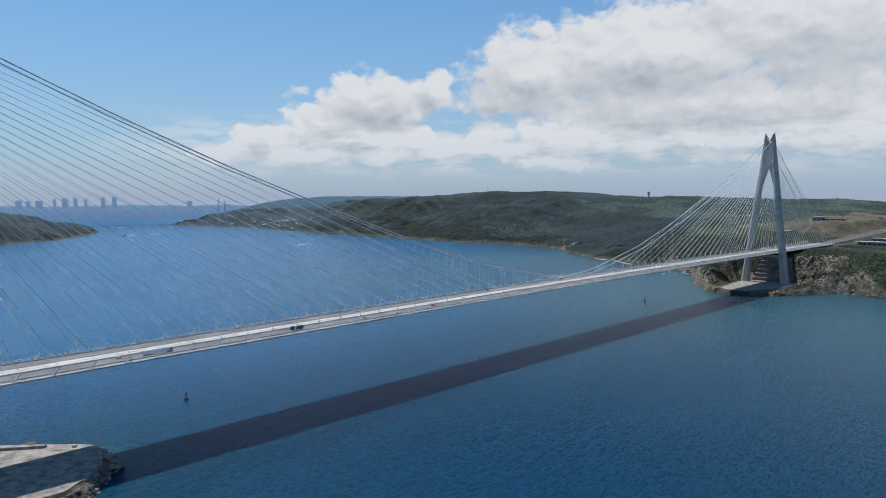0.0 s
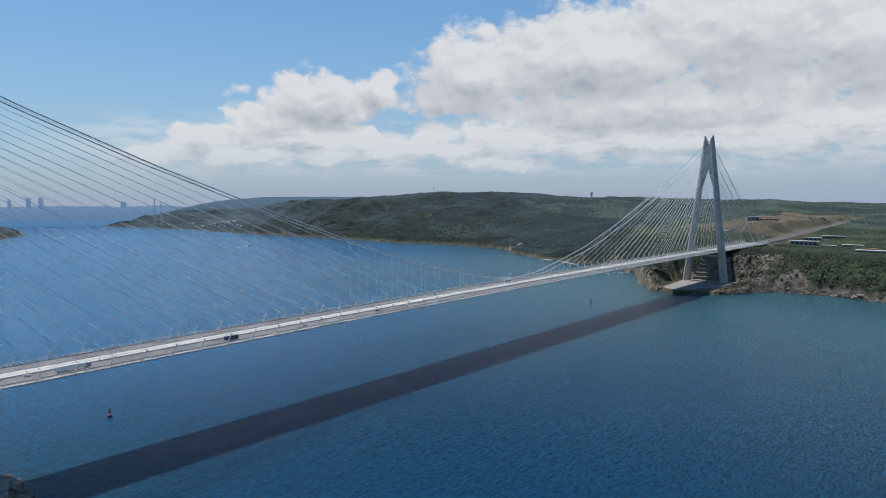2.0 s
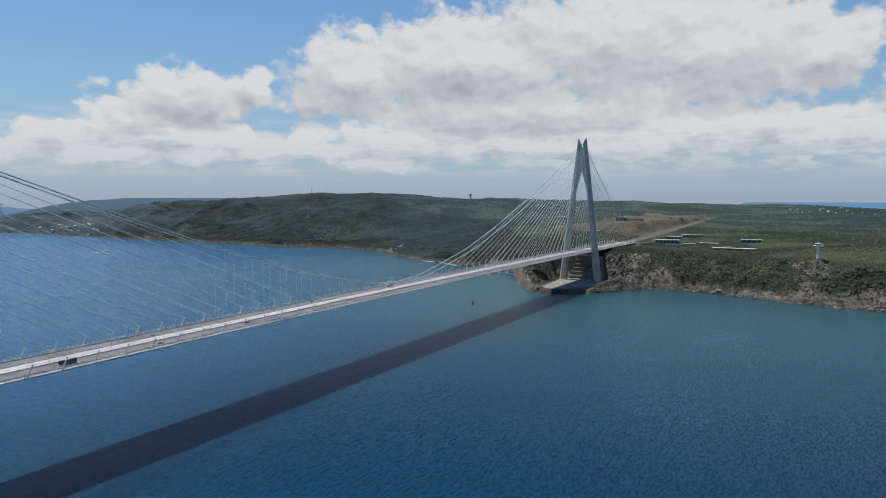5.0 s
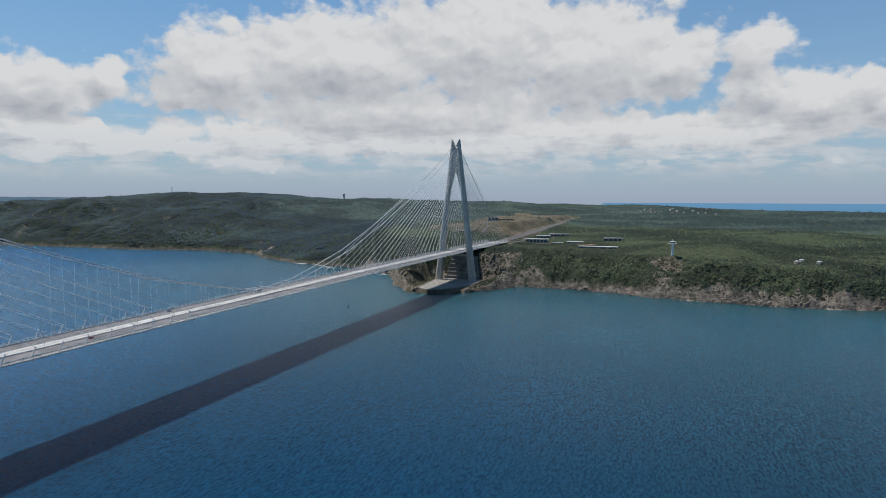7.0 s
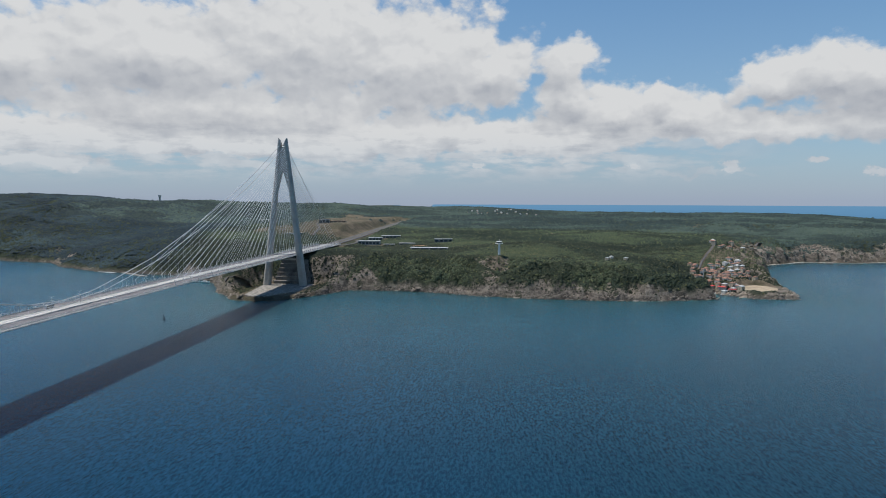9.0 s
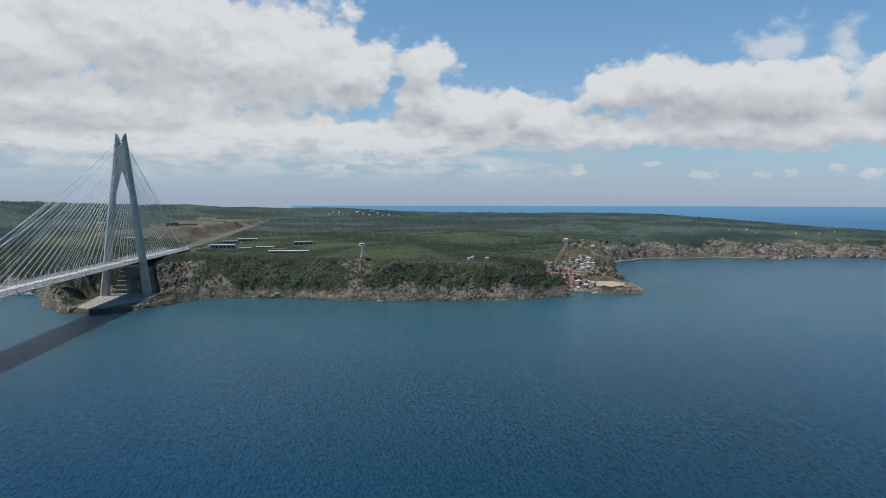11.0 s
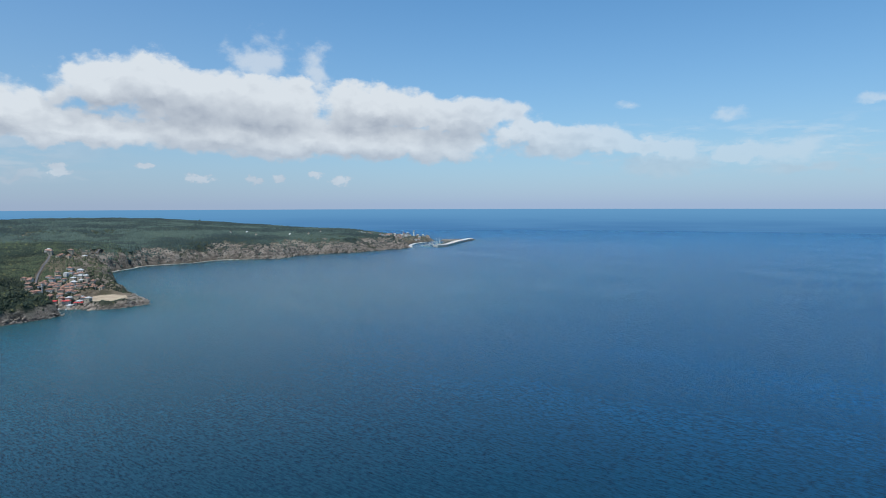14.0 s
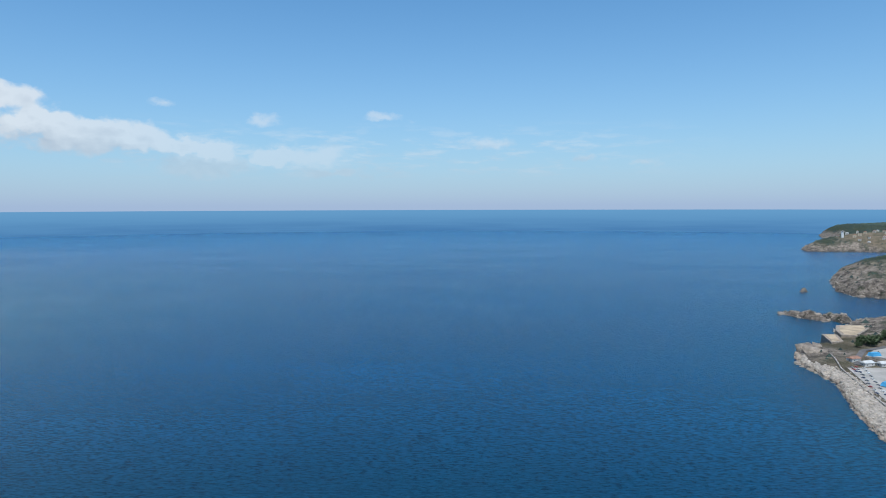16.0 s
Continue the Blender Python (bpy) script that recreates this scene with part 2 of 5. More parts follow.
ASIA_SOUTH = [(1200, -4700), (500, -4300), (316, -3614), (356, -3317), (680, -2801), (919, -2654), (1250, -2300), (1430, -1500),
              (1520, -600), (1480, -190), (1372, -72), (1300, -8), (1301, 26), (1331, 67), (1390, 130), (1500, 190), (1720, 270),
              (1900, 500), (1900, 720), (1750, 860), (1620, 960)]
ISLETS = [[(1836, 1640), (1850, 1622), (1876, 1568), (1866, 1560), (1842, 1600)], [(1886, 1608), (1900, 1600), (1910, 1545), (1884, 1546)],
          [(2016, 1934), (2034, 1930), (2030, 1918), (2014, 1922)]]
LANDS = [EUROPE + EUROPE_BACK, MOLE, ASIA + ASIA_SOUTH] + ISLETS


def inland(x, y, ring):
    """Distance to the shoreline, positive on land."""
    d2, inside = np.full(x.shape, 1e12), np.zeros(x.shape, bool)
    for (ax, ay), (bx, by) in zip(ring, ring[1:] + ring[:1]):
        ex, ey = bx - ax, by - ay
        t = np.clip(((x - ax) * ex + (y - ay) * ey) / (ex * ex + ey * ey), 0, 1)
        d2 = np.minimum(d2, (x - ax - t * ex) ** 2 + (y - ay - t * ey) ** 2)
        if ey:
            inside ^= ((ay > y) != (by > y)) & (x < ex * (y - ay) / ey + ax)
    return np.where(inside, 1, -1) * np.sqrt(d2)


# hill heights: (x, y, height, steepness of the shore)
HILLS_SOUTH = [(-40, 20, 55, 30), (-200, 40, 66, 30), (-378, 0, 68, 40), (-361, -330, 95, 160), (-170, -150, 55, 60), (-566, -795, 80, 120), (-620, -1065, 112, 120),
               (-715, -1421, 158, 150), (-1048, -1798, 222, 260), (-883, -2100, 208, 250), (-1242, -1402, 212, 260),
               (-1455, -1059, 190, 300), (-1842, -954, 174, 300), (-2626, -517, 156, 300), (-1009, -2894, 178, 300),
               (-839, -3594, 112, 300), (-640, -3300, 40, 300), (-788, -126, 112, 200), (-1176, -33, 114, 200), (-2077, -555, 165, 300)]
HILLS_NORTH = [(-818, 298, 92, 150), (-1621, 588, 112, 200), (-2574, -167, 146, 200), (-50, 300, 70, 60), (-219, 590, 86, 70), (-20, 460, 76, 60),
               (-590, 826, 98, 120), (-40, 763, 55, 45), (-147, 731, 66, 70), (-328, 840, 68, 150), (-1967, 632, 132, 200),
               (-1595, 1131, 128, 200), (-1337, 1317, 122, 200), (-1253, 1780, 110, 200), (-564, 1104, 92, 110), (-150, 985, 22, 60),
               (-20, 1010, 9, 12), (-330, 1080, 70, 38), (-450, 1125, 78, 42)]
HILLS_CAPE = [(-517, 1228, 66, 45), (-761, 1737, 62, 60), (-1026, 1780, 92, 100), (-1003, 2212, 80, 100), (-924, 2464, 64, 80),
              (-770, 2100, 58, 45), (-740, 2420, 46, 35), (-900, 2680, 34, 40), (-1063, 2978, 26, 40), (-1700, 2800, 60, 200), (-2600, 1900, 112, 300),
              (-800, 2950, 3, 5), (-655, 2690, 4, 8), (-715, 2830, 4, 8), (-850, 3120, 4, 8), (-910, 3180, 4, 8)]
HILLS_ASIA = [(1500, 0, 40, 70), (1345, -10, 9, 8), (1800, -500, 100, 150), (1700, -1500, 120, 200), (1300, -2900, 135, 250), (800, -3050, 108, 130), (430, -3400, 50, 80),
              (1780, 1355, 15, 14), (1705, 1150, 5, 7), (1662, 1060, 5, 7), (1806, 1300, 8, 18), (1900, 1000, 8, 20), (1960, 1470, 30, 40),
              (2300, 1700, 55, 60), (2351, 2167, 62, 45), (2261, 2106, 52, 35), (2190, 1914, 40, 30), (2700, 2700, 70, 80)]
HILLS_ASIA_CAPE = [(2861, 3203, 44, 40), (3040, 3270, 70, 60), (3138, 3678, 74, 60), (3376, 3767, 94, 80), (2600, 1200, 80, 150), (3400, 3200, 90, 90)]
HILLS = HILLS_SOUTH + HILLS_NORTH + HILLS_CAPE + HILLS_ASIA + HILLS_ASIA_CAPE


def terrain(x, y):
    """Height of the ground, distance from the shore and steepness at x, y."""
    wob = (fractal(x, y, 60, 5, 5) - 0.5) * 40
    sd = np.full(x.shape, -1e6)
    for ring in LANDS:
        xs, ys = [a for a, _ in ring], [b for _, b in ring]
        box = (x > min(xs) - 400) & (x < max(xs) + 400) & (y > min(ys) - 400) & (y < max(ys) + 400)
        if box.any():
            sd[box] = np.maximum(sd[box], inland(x[box], y[box], ring))
    made = np.maximum(smooth(90, 40, np.hypot(x - 90, y - 10)), smooth(320, 250, np.hypot(x - 1690, y - 1060)) * 0.75)
    made = np.maximum(made, smooth(140, 80, np.hypot(x - 1340, y)))
    sd = np.where(sd > -900, sd + wob * smooth(0, 60, np.abs(sd) + 25) * (1 - made), sd)
    hsum, lsum, wsum = 0.0, 0.0, 0.0
    for hx, hy, hh, hl in HILLS:
        w = 1 / ((x - hx) ** 2 + (y - hy) ** 2 + 70.0 ** 2) ** 1.7
        hsum, lsum, wsum = hsum + w * hh, lsum + w * hl, wsum + w
    top, steep = hsum / wsum, lsum / wsum
    top = top * (1 + 0.22 * (fractal(x, y, 420, 3, 21) - 0.5)) + 9 * (fractal(x, y, 130, 3, 31) - 0.5) * np.clip(top / 40, 0, 1)
    valley = fractal(x, y, 330, 3, 91, ridged=True) - 0.55
    top = top * (1 + np.where(y < -380, 0.55, 0.16) * valley * smooth(60, 200, sd) * smooth(620, 330, sd))
    # gullies run down to the shore
    gully = fractal(x, y, 160, 3, 44, ridged=True)
    s = np.maximum(sd, 0)
    z = top * (1 - np.exp(-s * (0.55 + 0.9 * gully) / steep)) + 0.8 * smooth(0, 6, sd)
    crag = (fractal(x + 0.6 * y, y - 0.3 * x, 46, 4, 61, ridged=True) - 0.55) * 34 + (fractal(x, y, 17, 2, 67, ridged=True) - 0.5) * 10
    z = z + crag * np.where((y < -330) | (x > 1000), 0.45, 1.0) * smooth(0, 9, sd) * smooth(150, 55, sd) * np.clip(top / 40, 0.12, 1) * (1 - made)
    z = z + 3.5 * fractal(x, y, 25, 3, 69) * smooth(0, 5, sd) * smooth(40, 8, sd) * (1 - made)
    pier = smooth(0, 10, sd) * smooth(1540, 1480, x) * smooth(1000, 1100, x) * smooth(-180, -140, y) * smooth(180, 140, y)
    z = z * (1 - pier) + 8.6 * pier
    sand = smooth(19, 12, sd) * smooth(0, 3, sd) * (x < -470) * smooth(1170, 1200, y) * smooth(1800, 1740, y)
    z = z * (1 - sand) + 1.3 * sand
    # worked ground: the pier foot, the highway cut, the village terrace and the harbour yard
    foot = smooth(-75, -25, x) * smooth(-95, -60, y) * smooth(120, 85, y) * smooth(0, 8, sd) * smooth(400, 300, np.abs(x))
    z = z * (1 - foot) + 6.0 * foot
    yard = smooth(1760, 1735, x - 0.35 * (y - 1100)) * smooth(1255, 1225, y) * smooth(900, 960, y) * smooth(1500, 1560, x) * smooth(0, 5, sd)
    z = z * (1 - yard) + 4.5 * yard
    tip = smooth(66, 52, np.hypot(x + 28, (y - 996) * 1.3)) * smooth(4, 12, sd)
    z = z * (1 - tip) + 9.5 * tip
    z = np.where(sd < 0, np.maximum(-14, sd * 0.35), np.maximum(z, 0.3))
    return z, sd, steep


# ---- materials ----


class Nodes:
    """A node material built up in short steps."""

    def __init__(self, name):
        self.mat = bpy.data.materials.new(name)
        self.mat.use_nodes = True
        self.nt = self.mat.node_tree
        self.nt.nodes.clear()
        self.out = self.nt.nodes.new("ShaderNodeOutputMaterial")

    def add(self, kind, **inputs):
        n = self.nt.nodes.new(kind)
        for k, v in inputs.items():
            self.put(n.inputs[k.replace("_", " ")], v)
        return n

    def put(self, sock, v):
        if isinstance(v, bpy.types.NodeSocket):
            self.nt.links.new(v, sock)
        else:
            sock.default_value = v

    def coords(self, space="Object", scale=(1, 1, 1)):
        tc = self.nt.nodes.new("ShaderNodeTexCoord")
        mp = self.nt.nodes.new("ShaderNodeMapping")
        self.put(mp.inputs[0], tc.outputs[space])
        mp.inputs["Scale"].default_value = scale
        return mp.outputs[0]

    def noise(self, vec, scale, detail=4.0, rough=0.55):
        return self.add("ShaderNodeTexNoise", Vector=vec, Scale=scale, Detail=detail, Roughness=rough).outputs[0]

    def math(self, op, a, b=0.0, clamp=False):
        n = self.nt.nodes.new("ShaderNodeMath")
        n.operation, n.use_clamp = op, clamp
        self.put(n.inputs[0], a)
        self.put(n.inputs[1], b)
        return n.outputs[0]

    def span(self, x, lo, hi, a=0.0, b=1.0):
        n = self.nt.nodes.new("ShaderNodeMapRange")
        n.interpolation_type = "SMOOTHSTEP"
        for i, v in enumerate((x, lo, hi, a, b)):
            self.put(n.inputs[i], v)
        return n.outputs[0]

    def mix(self, f, a, b):
        n = self.nt.nodes.new("ShaderNodeMix")
        n.data_type = "RGBA"
        for i, v in ((0, f), (6, a), (7, b)):
            self.put(n.inputs[i], v if isinstance(v, (bpy.types.NodeSocket, float, int)) else (*v, 1))
        return n.outputs[2]

    def attr(self, name):
        n = self.nt.nodes.new("ShaderNodeAttribute")
        n.attribute_name = name
        return n.outputs["Fac"]

    def bump(self, height, strength, distance):
        return self.add("ShaderNodeBump", Height=height, Strength=strength, Distance=distance).outputs[0]

    def finish(self, color, rough=0.8, metal=0.0, normal=None, spec=0.5, **more):
        b = self.add("ShaderNodeBsdfPrincipled", Roughness=rough, Metallic=metal, **more)
        self.put(b.inputs["Specular IOR Level"], spec)
        self.put(b.inputs["Base Color"], color if isinstance(color, bpy.types.NodeSocket) else (*color, 1))
        if normal is not None:
            self.put(b.inputs["Normal"], normal)
        self.nt.links.new(b.outputs[0], self.out.inputs[0])
        return self.mat


def plain(name, col, rough=0.7, metal=0.0, grain=1.0, wear=0.18, bump=0.02, varied=False, spec=0.5):
    """A worn surface: broad stains and fine grain; varied: each object or island its own tone."""
    n = Nodes(name)
    v = n.coords()
    broad, fine = n.noise(v, 0.12 * grain, 4), n.noise(v, 1.6 * grain, 6, 0.65)
    f = n.math("ADD", n.math("MULTIPLY", broad, 0.65), n.math("MULTIPLY", fine, 0.35))
    lo, hi = [c * (1 - wear * 1.6) for c in col], [min(1, c * (1 + wear)) for c in col]
    c = n.mix(n.span(f, 0.3, 0.7), lo, hi)
    if varied:
        r = n.nt.nodes.new("ShaderNodeObjectInfo").outputs["Random"]
        c = n.mix(n.span(r, 0.0, 1.0, 0.0, 0.35), c, [x * 0.45 for x in col])
    return n.finish(c, n.span(fine, 0.3, 0.7, rough - 0.1, min(1, rough + 0.1)), metal, n.bump(fine, 0.5, bump), spec)


def sea_material():
    n = Nodes("sea_water")
    g = n.nt.nodes.new("ShaderNodeNewGeometry").outputs["Position"]

    def at(scale, turn=0.0):
        mp = n.nt.nodes.new("ShaderNodeMapping")
        n.put(mp.inputs[0], g)
        mp.inputs["Scale"].default_value = scale
        mp.inputs["Rotation"].default_value = (0, 0, turn)
        return mp.outputs[0]

    swell = n.noise(at((0.055, 0.15, 1), 0.10), 1.0, 3, 0.5)
    chop = n.noise(at((0.17, 0.45, 1), -0.08), 1.0, 4, 0.65)
    ripple = n.noise(at((0.42, 1.0, 1), 0.16), 1.0, 3, 0.65)
    gusts = n.noise(at((0.0016, 0.0035, 1), 0.4), 1.0, 5, 0.6)
    h = n.math("ADD", n.math("MULTIPLY", swell, 0.8), n.math("ADD", n.math("MULTIPLY", chop, 1.0), n.math("MULTIPLY", ripple, 0.32)))
    shallow = n.attr("shallow")
    face = n.add("ShaderNodeLayerWeight", Blend=0.5).outputs["Facing"]
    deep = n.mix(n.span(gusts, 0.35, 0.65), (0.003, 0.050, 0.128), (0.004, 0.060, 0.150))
    # Regional tints: differing sky reflection painted into the body colour.
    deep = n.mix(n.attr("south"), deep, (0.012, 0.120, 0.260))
    # Far water: pale sky sheen painted in, growing with distance.
    deep = n.mix(n.attr("offing_sheen"), deep, (0.034, 0.150, 0.300))
    deep = n.mix(n.attr("strait"), deep, (0.005, 0.036, 0.068))
    # Coastal: near-shore teal, with bright cloud reflection painted in.
    deep = n.mix(n.attr("coastal"), deep, (0.042, 0.132, 0.170))
    body = n.mix(n.math("MULTIPLY", shallow, n.span(gusts, 0.3, 0.7, 0.75, 1.0)), deep, (0.010, 0.088, 0.086))
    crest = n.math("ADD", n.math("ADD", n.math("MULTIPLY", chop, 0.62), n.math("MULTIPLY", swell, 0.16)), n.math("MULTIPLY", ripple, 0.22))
    # Wave shading is painted in: the body colour darkens with wave noise.
    wave_shade = n.mix(0.64, body, (0.0, 0.008, 0.024))
    body = n.mix(n.span(crest, 0.40, 0.60), body, wave_shade)
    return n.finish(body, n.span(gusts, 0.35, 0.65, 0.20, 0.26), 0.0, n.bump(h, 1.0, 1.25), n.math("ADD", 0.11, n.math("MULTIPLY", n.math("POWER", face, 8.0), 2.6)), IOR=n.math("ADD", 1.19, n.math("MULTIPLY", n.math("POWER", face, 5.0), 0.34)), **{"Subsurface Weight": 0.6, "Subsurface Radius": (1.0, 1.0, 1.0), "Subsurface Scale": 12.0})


def ground_material():
    n = Nodes("ground")
    g = n.nt.nodes.new("ShaderNodeNewGeometry").outputs["Position"]
    broad, mid, fine = n.noise(g, 0.008, 4), n.noise(g, 0.05, 5, 0.6), n.noise(g, 0.4, 6, 0.65)
    strata = n.noise(n.add("ShaderNodeMapping", Vector=g, Scale=(0.05, 0.05, 0.13), Rotation=(0.95, 0.55, 0.7)).outputs[0], 1.0, 5, 0.65)
    rock = n.mix(n.span(strata, 0.36, 0.62), (0.085, 0.072, 0.061), (0.285, 0.238, 0.194))
    rock = n.mix(n.span(fine, 0.46, 0.75, 0.0, 0.7), rock, (0.175, 0.145, 0.118))
    rock = n.mix(n.span(mid, 0.56, 0.72), rock, (0.32, 0.265, 0.212))
    scrub = n.mix(n.span(fine, 0.3, 0.7), (0.018, 0.028, 0.018), (0.046, 0.058, 0.030))
    scrub = n.mix(n.span(mid, 0.50, 0.75), scrub, (0.072, 0.076, 0.042))
    earth = n.mix(n.span(mid, 0.3, 0.7), (0.115, 0.092, 0.066), (0.21, 0.165, 0.118))
    earth = n.mix(n.span(broad, 0.48, 0.62, 0.0, 0.8), earth, (0.072, 0.064, 0.040))
    earth = n.mix(n.span(fine, 0.45, 0.8), earth, (0.10, 0.10, 0.052))
    crack = n.noise(n.add("ShaderNodeMapping", Vector=g, Scale=(1.0, 1.0, 0.6), Rotation=(0.6, 0.4, 0.3)).outputs[0], 0.16, 9, 0.78)
    rock = n.mix(n.span(crack, 0.47, 0.38, 0.0, 0.85), rock, (0.032, 0.029, 0.027))
    rock = n.mix(n.span(crack, 0.53, 0.64, 0.0, 0.7), rock, (0.40, 0.34, 0.28))
    tufts = n.noise(g, 0.03, 7, 0.72)
    rock = n.mix(n.span(tufts, 0.56, 0.62, 0.0, 0.8), rock, scrub)
    earth = n.mix(n.span(tufts, 0.50, 0.60, 0.0, 0.75), earth, (0.085, 0.080, 0.048))
    c = n.mix(n.attr("rock"), scrub, rock)
    c = n.mix(n.attr("bare"), c, earth)
    c = n.mix(n.attr("wet"), c, (0.045, 0.04, 0.035))
    return n.finish(c, 0.92, 0.0, n.bump(n.math("ADD", n.math("ADD", fine, n.math("MULTIPLY", crack, 3.0)), n.math("MULTIPLY", mid, 3.0)), 1.0, 2.0), 0.2)


def crown_material(name, dark, light, calm=1.0):
    n = Nodes(name)
    isl = n.nt.nodes.new("ShaderNodeNewGeometry")
    g = isl.outputs["Position"]
    # Tone per crown, plus broad patches with cloud shadow painted in.
    f = n.math("ADD", n.math("MULTIPLY", isl.outputs["Random Per Island"], 0.6), n.math("ADD", n.math("MULTIPLY", n.noise(g, 0.012, 4), 0.35), n.span(n.noise(n.add("ShaderNodeMapping", Vector=g, Scale=(1.0, 0.55, 1.0)).outputs[0], 0.0042, 4), 0.38, 0.60, -0.34, 0.3)))
    c = n.mix(n.span(f, 0.2, 0.85), dark, light)
    # Dark pine stands, also carrying cloud shadow in the crown colour.
    stand_and_shade = n.noise(n.add("ShaderNodeMapping", Vector=g, Scale=(1.0, 0.5, 0.0), Rotation=(0.0, 0.0, 0.2)).outputs[0], 0.0065, 5, 0.6)
    c = n.mix(n.span(stand_and_shade, 0.46, 0.53, 0.0, 0.72), c, [0.62 * a for a in dark])
    c = n.mix(n.span(stand_and_shade, 0.42, 0.34, 0.0, 0.45), c, (light[0] * 1.25, light[1] * 1.2, light[2] * 1.05))
    c = n.mix(n.span(isl.outputs["Random Per Island"], 0.86, 0.98, 0.0, 0.7 * calm), c, (light[0] * 1.6, light[1] * 1.3, light[2]))
    c = n.mix(n.span(n.noise(g, 1.3, 4, 0.7), 0.4, 0.75, 0.0, calm), c, [0.5 * a for a in dark])
    return n.finish(c, 0.85, 0.0, n.bump(n.noise(g, 1.1, 4, 0.7), 1.0, 1.0), 0.2)


def glow(name, low, high, z0, z1, sheen=0.0):
    """Far distance that glows: haze is painted into the emissive colour."""
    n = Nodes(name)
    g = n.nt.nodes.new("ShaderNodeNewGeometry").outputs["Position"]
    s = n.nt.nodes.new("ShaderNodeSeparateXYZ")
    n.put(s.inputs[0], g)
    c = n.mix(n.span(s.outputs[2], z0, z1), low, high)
    # Pale bands: cloud reflection painted onto the far water.
    if sheen:
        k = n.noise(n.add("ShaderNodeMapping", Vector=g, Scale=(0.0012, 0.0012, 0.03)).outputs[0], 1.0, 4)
        c = n.mix(n.span(k, 0.35, 0.7, 0.0, sheen), c, high)
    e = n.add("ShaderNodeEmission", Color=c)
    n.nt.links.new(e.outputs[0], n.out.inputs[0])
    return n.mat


M_SEA, M_GROUND = sea_material(), ground_material()
M_PINE = crown_material("forest_crowns", (0.024, 0.039, 0.029), (0.074, 0.098, 0.054))
# Far crowns: aerial haze put into the base colour, on slopes cloud shadow too.
M_SLOPE_HAZE = crown_material("hazy_slope_crowns", (0.017, 0.033, 0.043), (0.034, 0.057, 0.062), 0.06)
M_FARWOOD = crown_material("hazy_forest_crowns", (0.030, 0.050, 0.048), (0.062, 0.090, 0.073), 0.35)
M_HEADWOOD = crown_material("hazy_headland_crowns", (0.034, 0.060, 0.078), (0.056, 0.086, 0.100), 0.2)
M_SCRUB = crown_material("scrub_crowns", (0.030, 0.041, 0.026), (0.096, 0.112, 0.060))
M_CONCRETE = plain("pylon_concrete", (0.385, 0.355, 0.315), 0.8, grain=0.6, wear=0.14)
M_STEEL = plain("painted_steel", (0.56, 0.55, 0.53), 0.45, grain=1.0, wear=0.1)
M_UNDER = plain("girder_steel", (0.50, 0.48, 0.45), 0.55, wear=0.15)
M_CABLE = plain("cable_sheath", (0.66, 0.68, 0.70), 0.4, wear=0.06)
M_MAINCABLE = plain("main_cable", (0.52, 0.52, 0.52), 0.5, wear=0.1)
M_ASPHALT = plain("deck_asphalt", (0.18, 0.17, 0.17), 0.9, grain=0.5, wear=0.2, spec=0.15)
M_ROAD = plain("road_asphalt", (0.115, 0.11, 0.11), 0.9, grain=0.5, wear=0.2, spec=0.15)
M_VERGE = plain("dry_grass_median", (0.13, 0.115, 0.07), 0.95, grain=0.8, wear=0.3)
M_MEDIAN = plain("pale_slab_track", (0.47, 0.45, 0.42), 0.9, grain=0.5, wear=0.14, spec=0.15)
M_WALKWAY = plain("walkway_steel", (0.36, 0.345, 0.325), 0.85, grain=1.5, wear=0.25, spec=0.2)
M_ROCKS = plain("shore_rock", (0.26, 0.215, 0.172), 0.9, grain=2.0, wear=0.3, bump=0.3, varied=False)
M_PALEROCK = plain("pale_quarry_rock", (0.36, 0.315, 0.265), 0.9, grain=2.0, wear=0.3, bump=0.3)
M_WHITE = plain("white_wall", (0.58, 0.555, 0.51), 0.8, grain=1.0, wear=0.12, varied=True)
M_CREAM = plain("cream_wall", (0.55, 0.46, 0.34), 0.8, wear=0.15, varied=True)
M_TILE = plain("terracotta_roof", (0.30, 0.165, 0.115), 0.85, grain=2.0, wear=0.25, varied=True)
M_GREYROOF = plain("pale_metal_roof", (0.46, 0.46, 0.45), 0.75, wear=0.16, spec=0.2)
M_RED = plain("red_awning", (0.50, 0.05, 0.05), 0.7, wear=0.15)
M_BLUE = plain("blue_tarpaulin", (0.06, 0.28, 0.50), 0.6, wear=0.2)
M_DARK = plain("dark_glass", (0.05, 0.062, 0.07), 0.15, wear=0.1)
M_FORT = plain("fort_stone", (0.26, 0.215, 0.17), 0.95, grain=2.5, wear=0.3, bump=0.2)
M_EARTH = plain("trodden_earth", (0.36, 0.28, 0.19), 0.95, grain=0.5, wear=0.25)
M_PAVING = plain("yard_paving", (0.29, 0.27, 0.245), 0.9, grain=0.4, wear=0.2)
# Retaining wall: its shade is put into a darker base colour, stains on top.
M_WALL = plain("shaded_worn_concrete", (0.19, 0.18, 0.165), 0.9, grain=0.5, wear=0.35, bump=0.1, spec=0.2)
M_TYRE = plain("rubber", (0.03, 0.03, 0.03), 0.9, wear=0.1)
M_HALL = plain("grey_hall_wall", (0.30, 0.305, 0.30), 0.8, wear=0.2, varied=True)
M_HALLROOF = plain("weathered_metal_roof", (0.37, 0.385, 0.38), 0.75, wear=0.25, spec=0.2)
M_HULL = plain("white_hull", (0.72, 0.72, 0.70), 0.4, wear=0.08)
